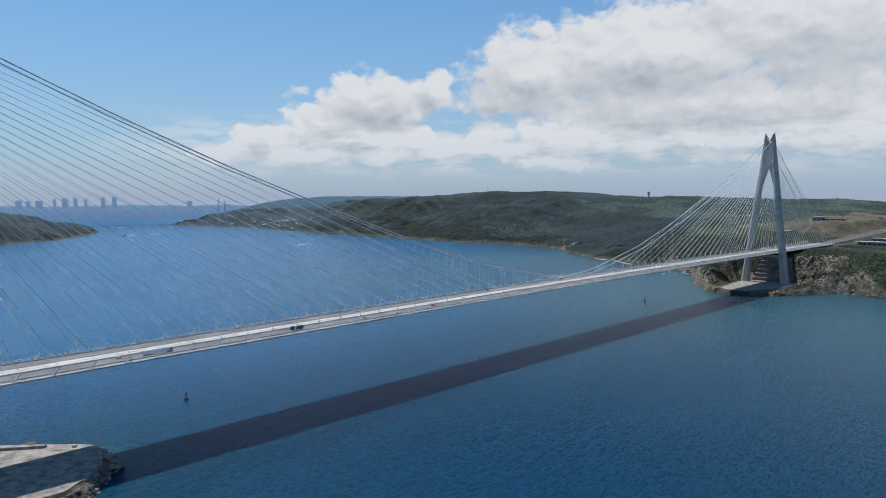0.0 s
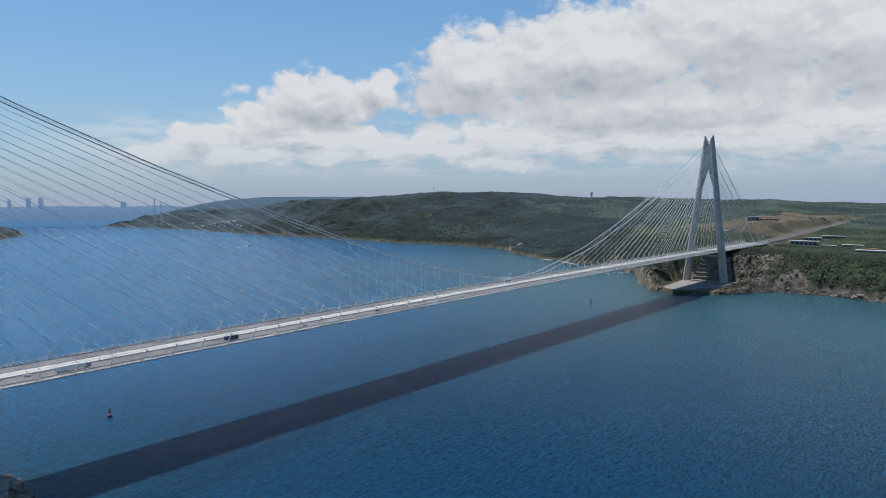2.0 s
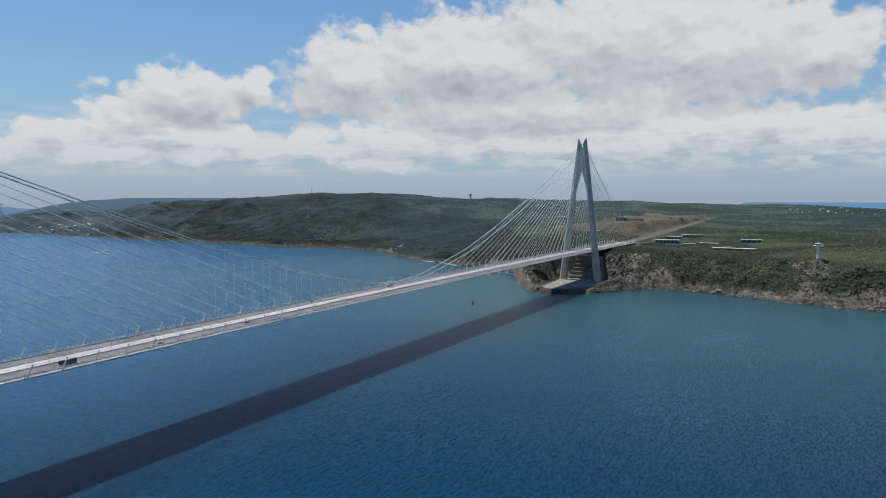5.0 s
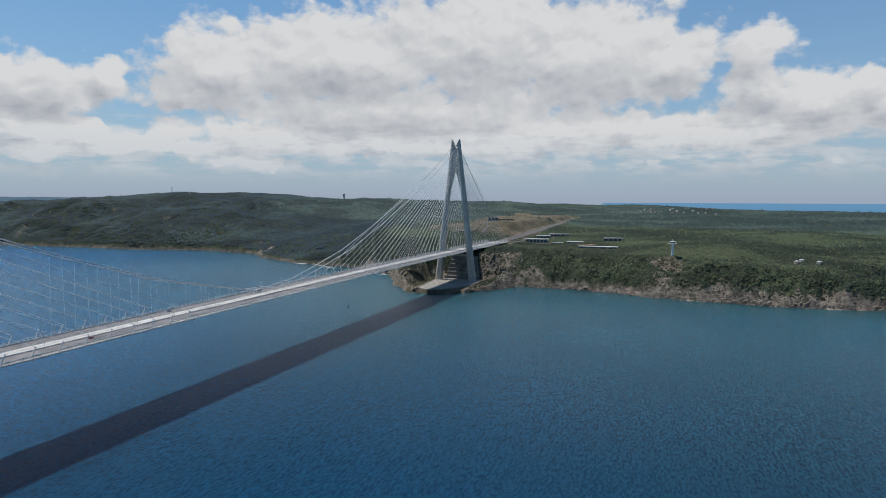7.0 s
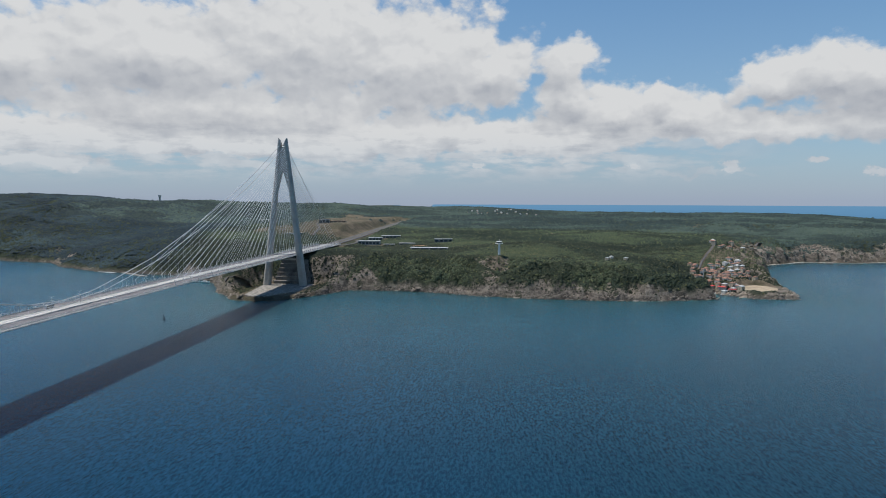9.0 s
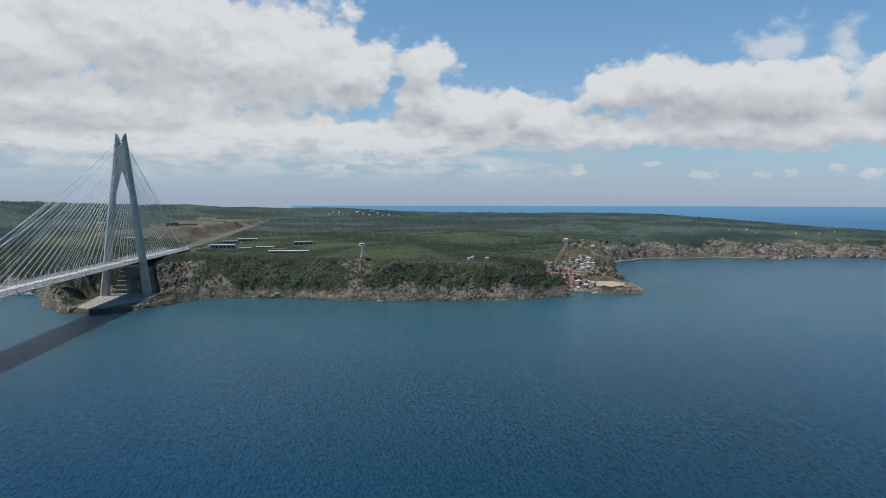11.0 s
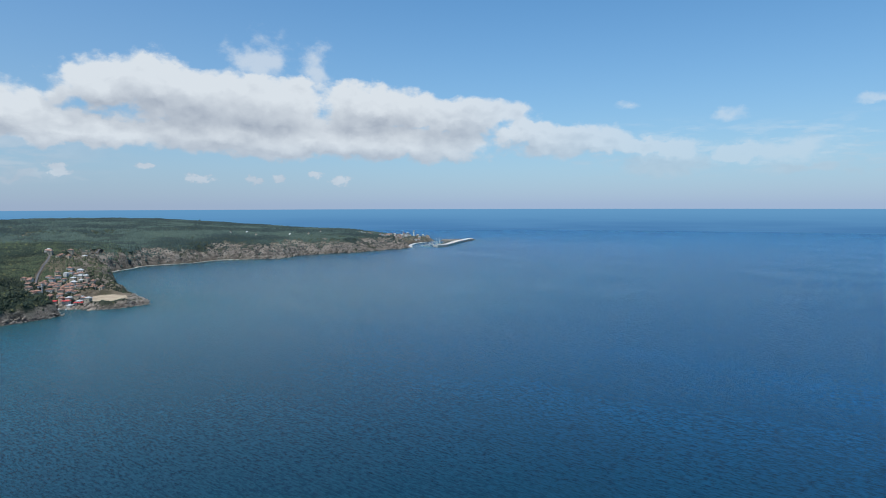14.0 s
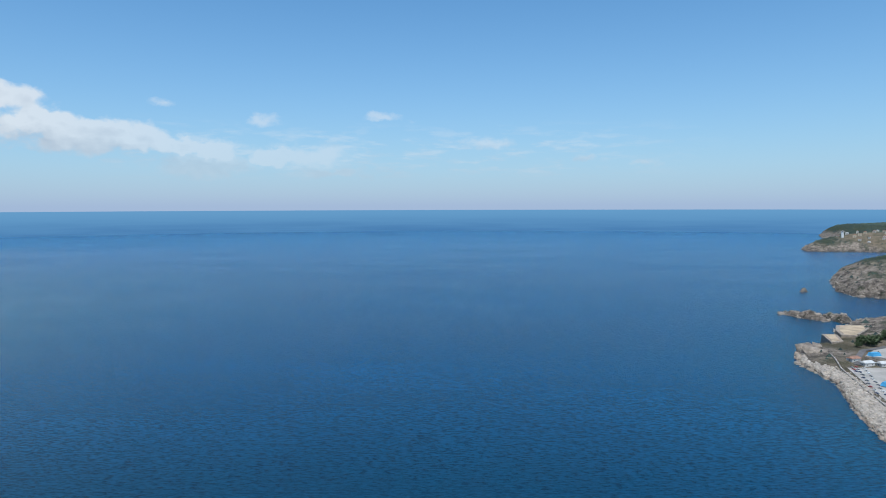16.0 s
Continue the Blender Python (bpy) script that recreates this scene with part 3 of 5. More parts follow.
M_CARS = [plain("car_paint_" + k, c, 0.3, wear=0.04) for k, c in (("white", (0.7, 0.7, 0.7)), ("grey", (0.22, 0.23, 0.25)), ("red", (0.35, 0.04, 0.04)), ("navy", (0.04, 0.06, 0.14)))]
M_APRON = plain("apron_concrete", (0.27, 0.25, 0.225), 0.85, grain=1.4, wear=0.36, bump=0.1, spec=0.2)

# ---- mesh tools ----


def from_arrays(name, verts, faces, materials=(), smooth_faces=False, floats=None):
    verts, faces = np.asarray(verts, np.float32), np.asarray(faces, np.int32)
    me = bpy.data.meshes.new(name)
    k = faces.shape[1]
    me.vertices.add(len(verts))
    me.vertices.foreach_set("co", verts.ravel())
    me.loops.add(faces.size)
    me.loops.foreach_set("vertex_index", faces.ravel())
    me.polygons.add(len(faces))
    me.polygons.foreach_set("loop_start", np.arange(len(faces), dtype=np.int32) * k)
    me.polygons.foreach_set("loop_total", np.full(len(faces), k, np.int32))
    if smooth_faces:
        me.polygons.foreach_set("use_smooth", np.ones(len(faces), bool))
    for key, vals in (floats or {}).items():
        me.attributes.new(key, "FLOAT", "POINT").data.foreach_set("value", np.asarray(vals, np.float32).ravel())
    for m in materials:
        me.materials.append(m)
    me.update(calc_edges=True)
    return me


def part(name, bm, material, parent=None, label=""):
    me = bpy.data.meshes.new(name)
    bm.normal_update()
    bm.to_mesh(me)
    bm.free()
    me.materials.append(material)
    ob = new(name, me)
    ob.parent = parent
    return tagged(ob, label)


def shared(name, mesh, parent, m=None, label=""):
    ob = new(name, mesh)
    ob.parent = parent
    if m is not None:
        ob.matrix_basis = m
    return tagged(ob, label)


def thing(name, label, category, m=None, group="", kind=""):
    ob = new(name)
    ob.empty_display_size = 0.1
    if m is not None:
        ob.matrix_basis = m
    return tagged(ob, label, category, group, kind)


def box(bm, x0, x1, y0, y1, z0, z1, bevel=0.0):
    vs = [bm.verts.new((x, y, z)) for x in (x0, x1) for y in (y0, y1) for z in (z0, z1)]
    fs = [bm.faces.new([vs[i] for i in f]) for f in ((0, 1, 3, 2), (4, 6, 7, 5), (0, 4, 5, 1), (2, 3, 7, 6), (0, 2, 6, 4), (1, 5, 7, 3))]
    if bevel:
        es = list({e for f in fs for e in f.edges})
        bmesh.ops.bevel(bm, geom=es, offset=bevel, segments=1, affect="EDGES")
    return bm


def tube(bm, a, b, r0, r1=None, n=6, caps=True):
    r1 = r0 if r1 is None else r1
    a, b = Vector(a), Vector(b)
    q = (b - a).to_track_quat("Z", "Y")
    rings = []
    for p, r in ((a, r0), (b, r1)):
        rings.append([bm.verts.new(p + q @ Vector((r * math.cos(2 * math.pi * i / n), r * math.sin(2 * math.pi * i / n), 0))) for i in range(n)])
    for i in range(n):
        bm.faces.new((rings[0][i], rings[0][(i + 1) % n], rings[1][(i + 1) % n], rings[1][i]))
    if caps:
        bm.faces.new(rings[0][::-1])
        bm.faces.new(rings[1])
    return bm


def pipe(bm, pts, r, n=6):
    pts = [Vector(p) for p in pts]
    rings = []
    for i, p in enumerate(pts):
        q = (pts[min(i + 1, len(pts) - 1)] - pts[max(i - 1, 0)]).to_track_quat("Z", "Y")
        rings.append([bm.verts.new(p + q @ Vector((r * math.cos(2 * math.pi * k / n), r * math.sin(2 * math.pi * k / n), 0))) for k in range(n)])
    for a, b in zip(rings, rings[1:]):
        for k in range(n):
            bm.faces.new((a[k], a[(k + 1) % n], b[(k + 1) % n], b[k]))
    bm.faces.new(rings[0][::-1])
    bm.faces.new(rings[-1])
    return bm


def loft(bm, rings, caps=True):
    rs = [[bm.verts.new(p) for p in r] for r in rings]
    n = len(rs[0])
    for a, b in zip(rs, rs[1:]):
        for k in range(n):
            bm.faces.new((a[k], a[(k + 1) % n], b[(k + 1) % n], b[k]))
    if caps:
        bm.faces.new(rs[0][::-1])
        bm.faces.new(rs[-1])
    return bm


# ---- sea, shores and far distance ----


def steps(*spans):
    """Grid lines: (from, to, spacing) one after another."""
    out = []
    for a, b, s in spans:
        out.extend(np.linspace(a, b, max(1, round((b - a) / s)), endpoint=False))
    return np.array(out + [spans[-1][1]])


def grid(gx, gy):
    x, y = np.meshgrid(gx, gy)
    i = np.arange(x.size).reshape(x.shape)
    f = np.stack([i[:-1, :-1], i[:-1, 1:], i[1:, 1:], i[1:, :-1]], -1).reshape(-1, 4)
    return x.ravel(), y.ravel(), f


HUB = (1360.0, 480.0)


def sea():
    gx = steps((-3600, -900, 120), (-900, 300, 25), (300, 1500, 60), (1500, 2300, 25), (2300, 6300, 120))
    gy = steps((-4500, -700, 120), (-700, 1600, 25), (1600, 3300, 60), (3300, 5450, 120))
    x, y, f = grid(gx, gy)
    sd = np.full(x.shape, -1e6)
    for ring in LANDS:
        sd = np.maximum(sd, inland(x, y, ring))
    soft = fractal(x, y, 130, 3, 8)
    shallow = np.exp(np.minimum(sd, 0) / (45 + 70 * soft)) * 0.85
    shallow = np.maximum(shallow, 0.45 * np.exp(np.minimum(sd, 0) / 320) * smooth(-500, -100, y) * smooth(900, 300, y) * smooth(900, 200, x))
    shallow = shallow * (1 - 0.65 * smooth(800, 1100, x))
    # Masks for shallows and for the painted reflection tints.
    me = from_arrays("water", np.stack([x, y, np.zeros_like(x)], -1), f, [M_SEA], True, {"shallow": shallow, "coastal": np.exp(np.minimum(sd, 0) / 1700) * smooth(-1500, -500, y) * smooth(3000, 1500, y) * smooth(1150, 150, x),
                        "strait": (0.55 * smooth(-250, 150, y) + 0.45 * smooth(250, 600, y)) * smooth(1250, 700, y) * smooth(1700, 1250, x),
                        "south": smooth(0, -600, y), "offing_sheen": smooth(700, 4700, np.hypot(x - HUB[0], y - HUB[1])) * smooth(600, 1700, y)})
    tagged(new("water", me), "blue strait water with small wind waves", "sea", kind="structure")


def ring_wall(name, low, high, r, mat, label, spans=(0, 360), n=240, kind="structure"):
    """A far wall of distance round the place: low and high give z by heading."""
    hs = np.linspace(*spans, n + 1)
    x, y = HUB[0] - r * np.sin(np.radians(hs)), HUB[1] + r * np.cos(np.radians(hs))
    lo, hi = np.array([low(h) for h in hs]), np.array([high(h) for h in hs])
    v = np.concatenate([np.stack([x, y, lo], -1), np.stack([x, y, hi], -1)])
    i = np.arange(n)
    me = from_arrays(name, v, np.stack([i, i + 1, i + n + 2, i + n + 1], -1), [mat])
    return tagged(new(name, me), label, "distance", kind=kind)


sea()
# Backdrop water glows, horizon haze painted paler towards its top.
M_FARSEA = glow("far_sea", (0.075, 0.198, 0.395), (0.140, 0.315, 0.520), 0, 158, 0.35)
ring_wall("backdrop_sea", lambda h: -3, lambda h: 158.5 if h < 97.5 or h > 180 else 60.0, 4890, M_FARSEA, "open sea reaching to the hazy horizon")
# Backdrop hills glow in a painted haze blue, paler upwards.
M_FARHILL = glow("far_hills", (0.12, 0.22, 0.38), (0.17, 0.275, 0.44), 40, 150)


def ridge(points, wob, seed):
    hs, zs = [p[0] for p in points], [p[1] for p in points]
    return lambda h: float(np.interp(h, hs, zs) + wob * (fractal(np.array([h]), np.array([0.0]), 1.6, 4, seed)[0] - 0.5))


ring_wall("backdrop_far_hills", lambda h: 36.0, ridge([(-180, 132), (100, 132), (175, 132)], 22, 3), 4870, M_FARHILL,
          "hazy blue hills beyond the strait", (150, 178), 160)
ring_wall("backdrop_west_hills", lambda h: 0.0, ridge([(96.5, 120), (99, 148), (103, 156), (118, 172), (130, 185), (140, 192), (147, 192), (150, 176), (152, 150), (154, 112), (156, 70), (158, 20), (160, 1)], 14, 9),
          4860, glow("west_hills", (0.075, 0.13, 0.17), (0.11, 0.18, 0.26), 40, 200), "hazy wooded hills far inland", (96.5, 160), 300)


def road_line(x):
    """Centre of the highway behind the European abutment: y and z at x."""
    xs = (-2600, -1936, -1619, -1250, -958, -628, -378, 0)
    return np.interp(x, xs, (130, 64, 39, 34, 30, 18, 0, 0)), np.interp(x, xs, (100, 99, 96.5, 91.5, 87, 77, 69.5, 72.5))


# roads and tracks over the land: (width, points)
ROADS = [(9, [(-913, 124), (-993, 222), (-1010, 345)]), (8, [(-560, -100), (-640, -104), (-800, -160), (-1160, -234)]),
         (4, [(-520, 1060), (-492, 1042), (-427, 1030), (-352, 1001), (-247, 945), (-150, 905)]), (6, [(-449, 1057), (-600, 1150), (-695, 1225), (-757, 1298)]),
         (9, [(-333, 22), (-400, 42), (-438, 52), (-480, 55), (-522, 42)]), (5, [(18, -50), (29, -65), (58, -76), (76, -86), (64, -104), (30, -118)]),
         (8, [(-1029, -518), (-1090, -450), (-1172, -363)]), (7, [(1808, 1317), (1766, 1295), (1740, 1262), (1726, 1240)])]


def off_roads(x, y):
    """Distance to the edge of the nearest road."""
    best = np.full(x.shape, 1e9)
    for w, pts in ROADS:
        for (ax, ay), (bx, by) in zip(pts, pts[1:]):
            ex, ey = bx - ax, by - ay
            t = np.clip(((x - ax) * ex + (y - ay) * ey) / (ex * ex + ey * ey), 0, 1)
            best = np.minimum(best, np.hypot(x - ax - t * ex, y - ay - t * ey) - w / 2)
    return best


CLEARINGS = [(-440, 110, 36), (-545, 110, 30), (-330, 50, 50), (-372, 244, 26), (-28, 996, 40), (-245, 318, 36), (-455, 300, 34), (-45, 456, 5), (-718, 622, 30), (-100, 980, 110), (-890, 1235, 34), (-330, 1078, 95), (-450, 1130, 75), (-250, 1070, 60), (-290, 1040, 80), (-1063, 2960, 170), (-890, 2760, 120), (1690, 1100, 190), (1780, 1340, 70), (1850, 1230, 90), (3000, 3260, 150)]


def cover(x, y, z, sd, steep_here, nz):
    """Masks: bare earth, rock and wet shore."""
    mid, fine = fractal(x, y, 90, 4, 71), fractal(x, y, 22, 3, 72)
    low = -15 + 66 * fractal(x, y, 120, 3, 77) + 26 * (fractal(x, y, 34, 3, 79) - 0.5)
    low = np.where(y < -330, 1.0 + 4 * mid, low)
    low = np.where((y > 1180) & (x < 0), 26 + 44 * mid, low)
    low = np.where((y > 1290) & (x > 1700), 16 + 56 * fractal(x, y, 160, 3, 78), low)
    rock = smooth(low + 10, low - 8, z) * smooth(170, 90, sd)
    rock = np.maximum(rock, smooth(0.62, 0.74, mid) * smooth(0.93, 0.8, nz) * smooth(260, 140, sd))
    rock = rock * smooth(0.2, 0.5, fine + 0.35 * (1 - nz) + smooth(25, 8, z))
    bare = smooth(0.74, 0.84, mid) * 0.5
    ry, _ = road_line(x)
    field = smooth(-1750, -1500, x) * smooth(-470, -640, x) * smooth(-390, -290, y + 0.06 * x) * smooth(0, -35, y - ry)
    bare = np.maximum(bare, np.clip(field * (0.4 + 0.7 * fine + 0.9 * smooth(0.35, 0.65, mid)), 0, 1))
    verge = smooth(34, 20, np.abs(y - ry)) * (x < -330) * (x > -1600)
    bare = np.maximum(bare, verge * 0.8)
    for cx, cy, r in CLEARINGS:
        bare = np.maximum(bare, smooth(r, r * 0.55, np.hypot(x - cx, y - cy) + r * 0.6 * (mid - 0.5)))
    foot = smooth(-95, -55, x) * smooth(-150, -100, y) * smooth(110, 80, y) * (x < 300)
    bare = np.maximum(bare, foot * smooth(14, 8, z))
    rock = np.maximum(rock, foot * smooth(26, 14, z))
    crag = smooth(-130, -70, x) * smooth(30, 45, y) * smooth(170, 110, y) * (x < 300)
    rock = np.maximum(rock, 0.95 * crag * smooth(0.25, 0.5, fine + 0.2))
    knoll = smooth(150, 80, np.hypot(x + 215, (y - 1060) * 1.7)) * smooth(0.3, 0.5, fine + 0.12)
    rock, bare = np.maximum(rock, 0.85 * knoll), bare * (1 - 0.7 * knoll)
    beach = smooth(15, 5, sd) * smooth(5, 2, z) * (y > 1195) * (x < -500)
    bare = np.maximum(bare, smooth(7, 2, off_roads(x, y)) * 0.8)
    bare = np.maximum(bare, beach)
    wet = smooth(2.0, 0.6, z) * 0.8
    return np.clip(bare, 0, 1), np.clip(rock, 0, 1), wet


def land(name, gx, gy, label):
    x, y, f = grid(gx, gy)
    z, sd, st = terrain(x, y)
    ry, rz = road_line(x)
    cut = smooth(75, 28, np.abs(y - ry)) * smooth(-300, -372, x) * smooth(-1640, -1540, x) * (x < 0)
    z = z * (1 - cut) + (rz - 1.2) * cut
    shape = (len(gy), len(gx))
    zx, zy = np.gradient(z.reshape(shape), gx, axis=1), np.gradient(z.reshape(shape), gy, axis=0)
    nz = (1 / np.sqrt(1 + zx ** 2 + zy ** 2)).ravel()
    bare, rock, wet = cover(x, y, z, sd, st, nz)
    keep = (z[f] > -7).any(1) & (np.hypot(x - HUB[0], y - HUB[1])[f] < 4885).all(1)
    me = from_arrays(name, np.stack([x, y, z], -1), f[keep], [M_GROUND], True, {"bare": bare, "rock": rock, "wet": wet})
    tagged(new(name, me), label, "land", kind="structure")
    return gx, gy, z.reshape(shape), sd.reshape(shape), (bare + rock).reshape(shape), nz.reshape(shape)


G_EU = land("ground_europe", steps((-3450, -1300, 26), (-1300, -1000, 13), (-1000, -500, 8), (-500, -260, 6), (-260, 230, 4)),
            steps((-4350, -1900, 34), (-1900, -300, 15), (-300, 1300, 4.5), (1300, 2700, 8), (2700, 3420, 20)),
            "wooded European shore with brown rock cliffs")
G_AN = land("ground_asia_north", steps((1540, 1960, 4.5), (1960, 2500, 6.5), (2500, 3500, 13), (3500, 5000, 40)), steps((760, 1640, 4.5), (1640, 2350, 6.5), (2350, 3900, 14), (3900, 4900, 40)),
            "rocky Asian capes with scrub and a harbour yard")
G_AS = land("ground_asia_south", steps((150, 1240, 30), (1240, 1560, 6), (1560, 3600, 60)), steps((-4350, -2500, 30), (-2500, -200, 50), (-200, 300, 6), (300, 759, 40)),
            "low Asian shore round the bridge foot")


def ground_at(g, x, y):
    """Height and masks at points, from the grid of a shore."""
    gx, gy = g[0], g[1]
    i = np.clip(np.searchsorted(gx, x) - 1, 0, len(gx) - 2)
    j = np.clip(np.searchsorted(gy, y) - 1, 0, len(gy) - 2)
    u, v = np.clip((x - gx[i]) / (gx[i + 1] - gx[i]), 0, 1), np.clip((y - gy[j]) / (gy[j + 1] - gy[j]), 0, 1)
    return [a[j, i] * (1 - u) * (1 - v) + a[j, i + 1] * u * (1 - v) + a[j + 1, i] * (1 - u) * v + a[j + 1, i + 1] * u * v for a in g[2:]]


def height(x, y):
    g = G_EU if x < 240 else (G_AN if y > 760 else G_AS)
    return float(ground_at(g, np.array([x]), np.array([y]))[0][0])


def crowns(name, label, spots, size, mat, seed, tall=0.8, far=False):
    """A wood: many uneven crowns, each with its own outline; far ones are simpler."""
    rng = np.random.default_rng(seed)
    rings = ((1.0, 0.0), (0.82, 0.62)) if not far else ((1.0, 0.0),)
    k = 6 if not far else 5
    base, tris = [], []
    for r, h in rings:
        base += [(r * math.cos(6.2832 * i / k + h), r * math.sin(6.2832 * i / k + h), h) for i in range(k)]
    base.append((0, 0, 1.05))
    apex = k * len(rings)
    for i in range(k):
        j = (i + 1) % k
        if far:
            tris.append((i, j, apex))
        else:
            tris += [(i, j, k + i), (j, k + j, k + i), (k + i, k + j, apex)]
    base, tris = np.array(base), np.array(tris)
    x, y, z = spots
    n = len(x)
    r = size * np.exp(rng.normal(0, 0.25, n))
    v = base[None] * (1 + rng.normal(0, 0.14, (n, len(base), 1)))
    a = rng.uniform(0, 6.28, n)
    c, s = np.cos(a)[:, None], np.sin(a)[:, None]
    vx, vy = v[..., 0] * c - v[..., 1] * s, v[..., 0] * s + v[..., 1] * c
    hgt = r * rng.uniform(0.8, 1.5, n) * tall
    pts = np.stack([x[:, None] + vx * r[:, None], y[:, None] + vy * r[:, None], z[:, None] - 1.0 + v[..., 2] * (hgt[:, None] + 1.0)], -1)
    faces = tris[None] + (np.arange(n) * len(base))[:, None, None]
    me = from_arrays(name, pts.reshape(-1, 3), faces.reshape(-1, 3), [mat], True)
    tagged(new(name, me), label, "forest", kind="stuff")


def scatter(g, x0, x1, y0, y1, count, seed, thick, zmin=7.0, on_rock=0.0):
    rng = np.random.default_rng(seed)
    x, y = rng.uniform(x0, x1, count), rng.uniform(y0, y1, count)
    z, sd, mask, nz = ground_at(g, x, y)
    n = fractal(x, y, 60, 4, 81)
    chance = thick * np.maximum(smooth(0.8, 0.3, mask), on_rock) * smooth(0.26, 0.46, n + 0.25 * (thick - 0.5)) * smooth(4, 22, sd)
    ry, _ = road_line(x)
    clear = (off_roads(x, y) > 3.5) & ((y - ry > 46) | (y - ry < -30) | (x > -330) | (x < -1600))
    ok = (rng.uniform(0, 1, count) < chance) & (z > zmin) & clear & (np.hypot(x + 28, (y - 996) * 1.3) > 66) & ~((np.abs(x - 70) < 100) & (y > -50) & (y < 62)) & (np.hypot(x - HUB[0], y - HUB[1]) < 4860)
    return x[ok], y[ok], z[ok]


def boulders(name, label, g, x0, x1, y0, y1, count, size, seed, reach, zmax, mat, zmin=-0.5, slab=(1.9, 1.0, 0.6)):
    """Broken rock along a shore, angular and half sunk."""
    rng = np.random.default_rng(seed)
    x, y = rng.uniform(x0, x1, count), rng.uniform(y0, y1, count)
    z, sd, mask, nz = ground_at(g, x, y)
    built = (np.abs(x - 70) < 110) & (y > -26) & (y < 62)
    built |= (np.hypot(x + 28, (y - 996) * 1.3) < 56) & (z > 6)
    ok = ~built & (sd > -3) & (sd < reach * (0.35 + 0.65 * rng.uniform(0, 1, count) ** 2)) & (z < zmax) & (z > zmin)
    x, y, z = x[ok], y[ok], z[ok]
    base = np.array([(a, b, c) for a in (-1, 1) for b in (-1, 1) for c in (-1, 1)], float)
    quads = np.array([(0, 1, 3, 2), (4, 6, 7, 5), (0, 4, 5, 1), (2, 3, 7, 6), (1, 5, 7, 3)])
    n = len(x)
    r = size * np.exp(rng.normal(0, 0.5, n))
    v = base[None] * (0.55 + 0.5 * rng.uniform(0, 1, (n, 8, 1))) * rng.uniform(0.6, 1.4, (n, 1, 3)) * np.array(slab)
    a = 1.9 + rng.normal(0, 0.45, n) + (x > 1000) * rng.uniform(0, 3, n)
    c, s = np.cos(a)[:, None], np.sin(a)[:, None]
    vx, vy = v[..., 0] * c - v[..., 1] * s, v[..., 0] * s + v[..., 1] * c
    vz = v[..., 2] * 0.7 + (0.30 + rng.normal(0, 0.22, (n, 1))) * vy
    pts = np.stack([x[:, None] + vx * r[:, None], y[:, None] + vy * r[:, None], z[:, None] + vz * r[:, None]], -1)
    me = from_arrays(name, pts.reshape(-1, 3), (quads[None] + (np.arange(n) * 8)[:, None, None]).reshape(-1, 4), [mat])
    tagged(new(name, me), label, "rocks", kind="stuff")


crowns("forest", "dense green pine and oak forest above the cliffs", scatter(G_EU, -450, 180, -420, 1350, 84000, 1, 1.0), 1.95, M_PINE, 11, 0.68)
crowns("forest", "dense green pine and oak forest on the plateau", scatter(G_EU, -950, -450, -420, 1350, 52000, 8, 1.0), 2.9, M_PINE, 18, 0.8, True)
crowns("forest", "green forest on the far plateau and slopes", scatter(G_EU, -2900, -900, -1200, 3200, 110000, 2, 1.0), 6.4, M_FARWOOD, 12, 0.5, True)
crowns("forest", "haze-tinted dark green wood on the strait slopes", scatter(G_EU, -1500, -250, -2500, -400, 84000, 3, 1.0, 3.0, 0.8), 4.5, M_SLOPE_HAZE, 13, 0.4, True)
crowns("forest", "haze-tinted wood on the far strait headland", scatter(G_EU, -1500, -250, -4200, -2500, 44000, 9, 1.0, 3.0, 0.9), 6.0, M_HEADWOOD, 19, 0.35, True)
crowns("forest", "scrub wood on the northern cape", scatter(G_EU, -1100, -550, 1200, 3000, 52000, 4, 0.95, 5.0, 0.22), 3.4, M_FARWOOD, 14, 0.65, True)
crowns("scrub", "low green scrub on the cliff slopes", scatter(G_EU, -420, 150, -420, 1300, 90000, 5, 0.95, 4.0, 0.62), 1.8, M_SCRUB, 15)
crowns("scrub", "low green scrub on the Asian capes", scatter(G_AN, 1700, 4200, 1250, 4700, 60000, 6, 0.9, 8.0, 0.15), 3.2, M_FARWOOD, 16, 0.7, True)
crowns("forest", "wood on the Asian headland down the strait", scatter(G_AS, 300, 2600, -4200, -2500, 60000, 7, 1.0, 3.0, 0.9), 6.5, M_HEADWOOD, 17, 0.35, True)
boulders("shore_rocks", "broken brown rock along the cliff foot", G_EU, -260, 180, -260, 1130, 60000, 1.15, 21, 26, 9, M_ROCKS)
boulders("shore_rocks", "rubble heaped round the European quay", G_EU, 60, 190, -70, 70, 5000, 0.9, 28, 14, 8, M_ROCKS, -0.8, (1.1, 1.0, 0.8))
boulders("shore_rocks", "broken brown rock under the northern cape", G_EU, -1000, -500, 1760, 2590, 20000, 1.8, 22, 30, 10, M_ROCKS)
boulders("shore_rocks", "rocks along the Asian capes", G_AN, 1780, 3600, 1330, 4600, 110000, 1.25, 23, 32, 16, M_ROCKS)
boulders("breakwater_rocks", "pale quarry boulders heaped along the harbour wall", G_AN, 1560, 1730, 880, 1320, 64000, 0.78, 24, 30, 5.5, M_PALEROCK, 1.7, (1.1, 1.0, 0.9))
boulders("shore_rocks", "dark wet boulders at the harbour waterline", G_AN, 1560, 1740, 880, 1340, 40000, 0.8, 25, 16, 2.9, M_ROCKS)
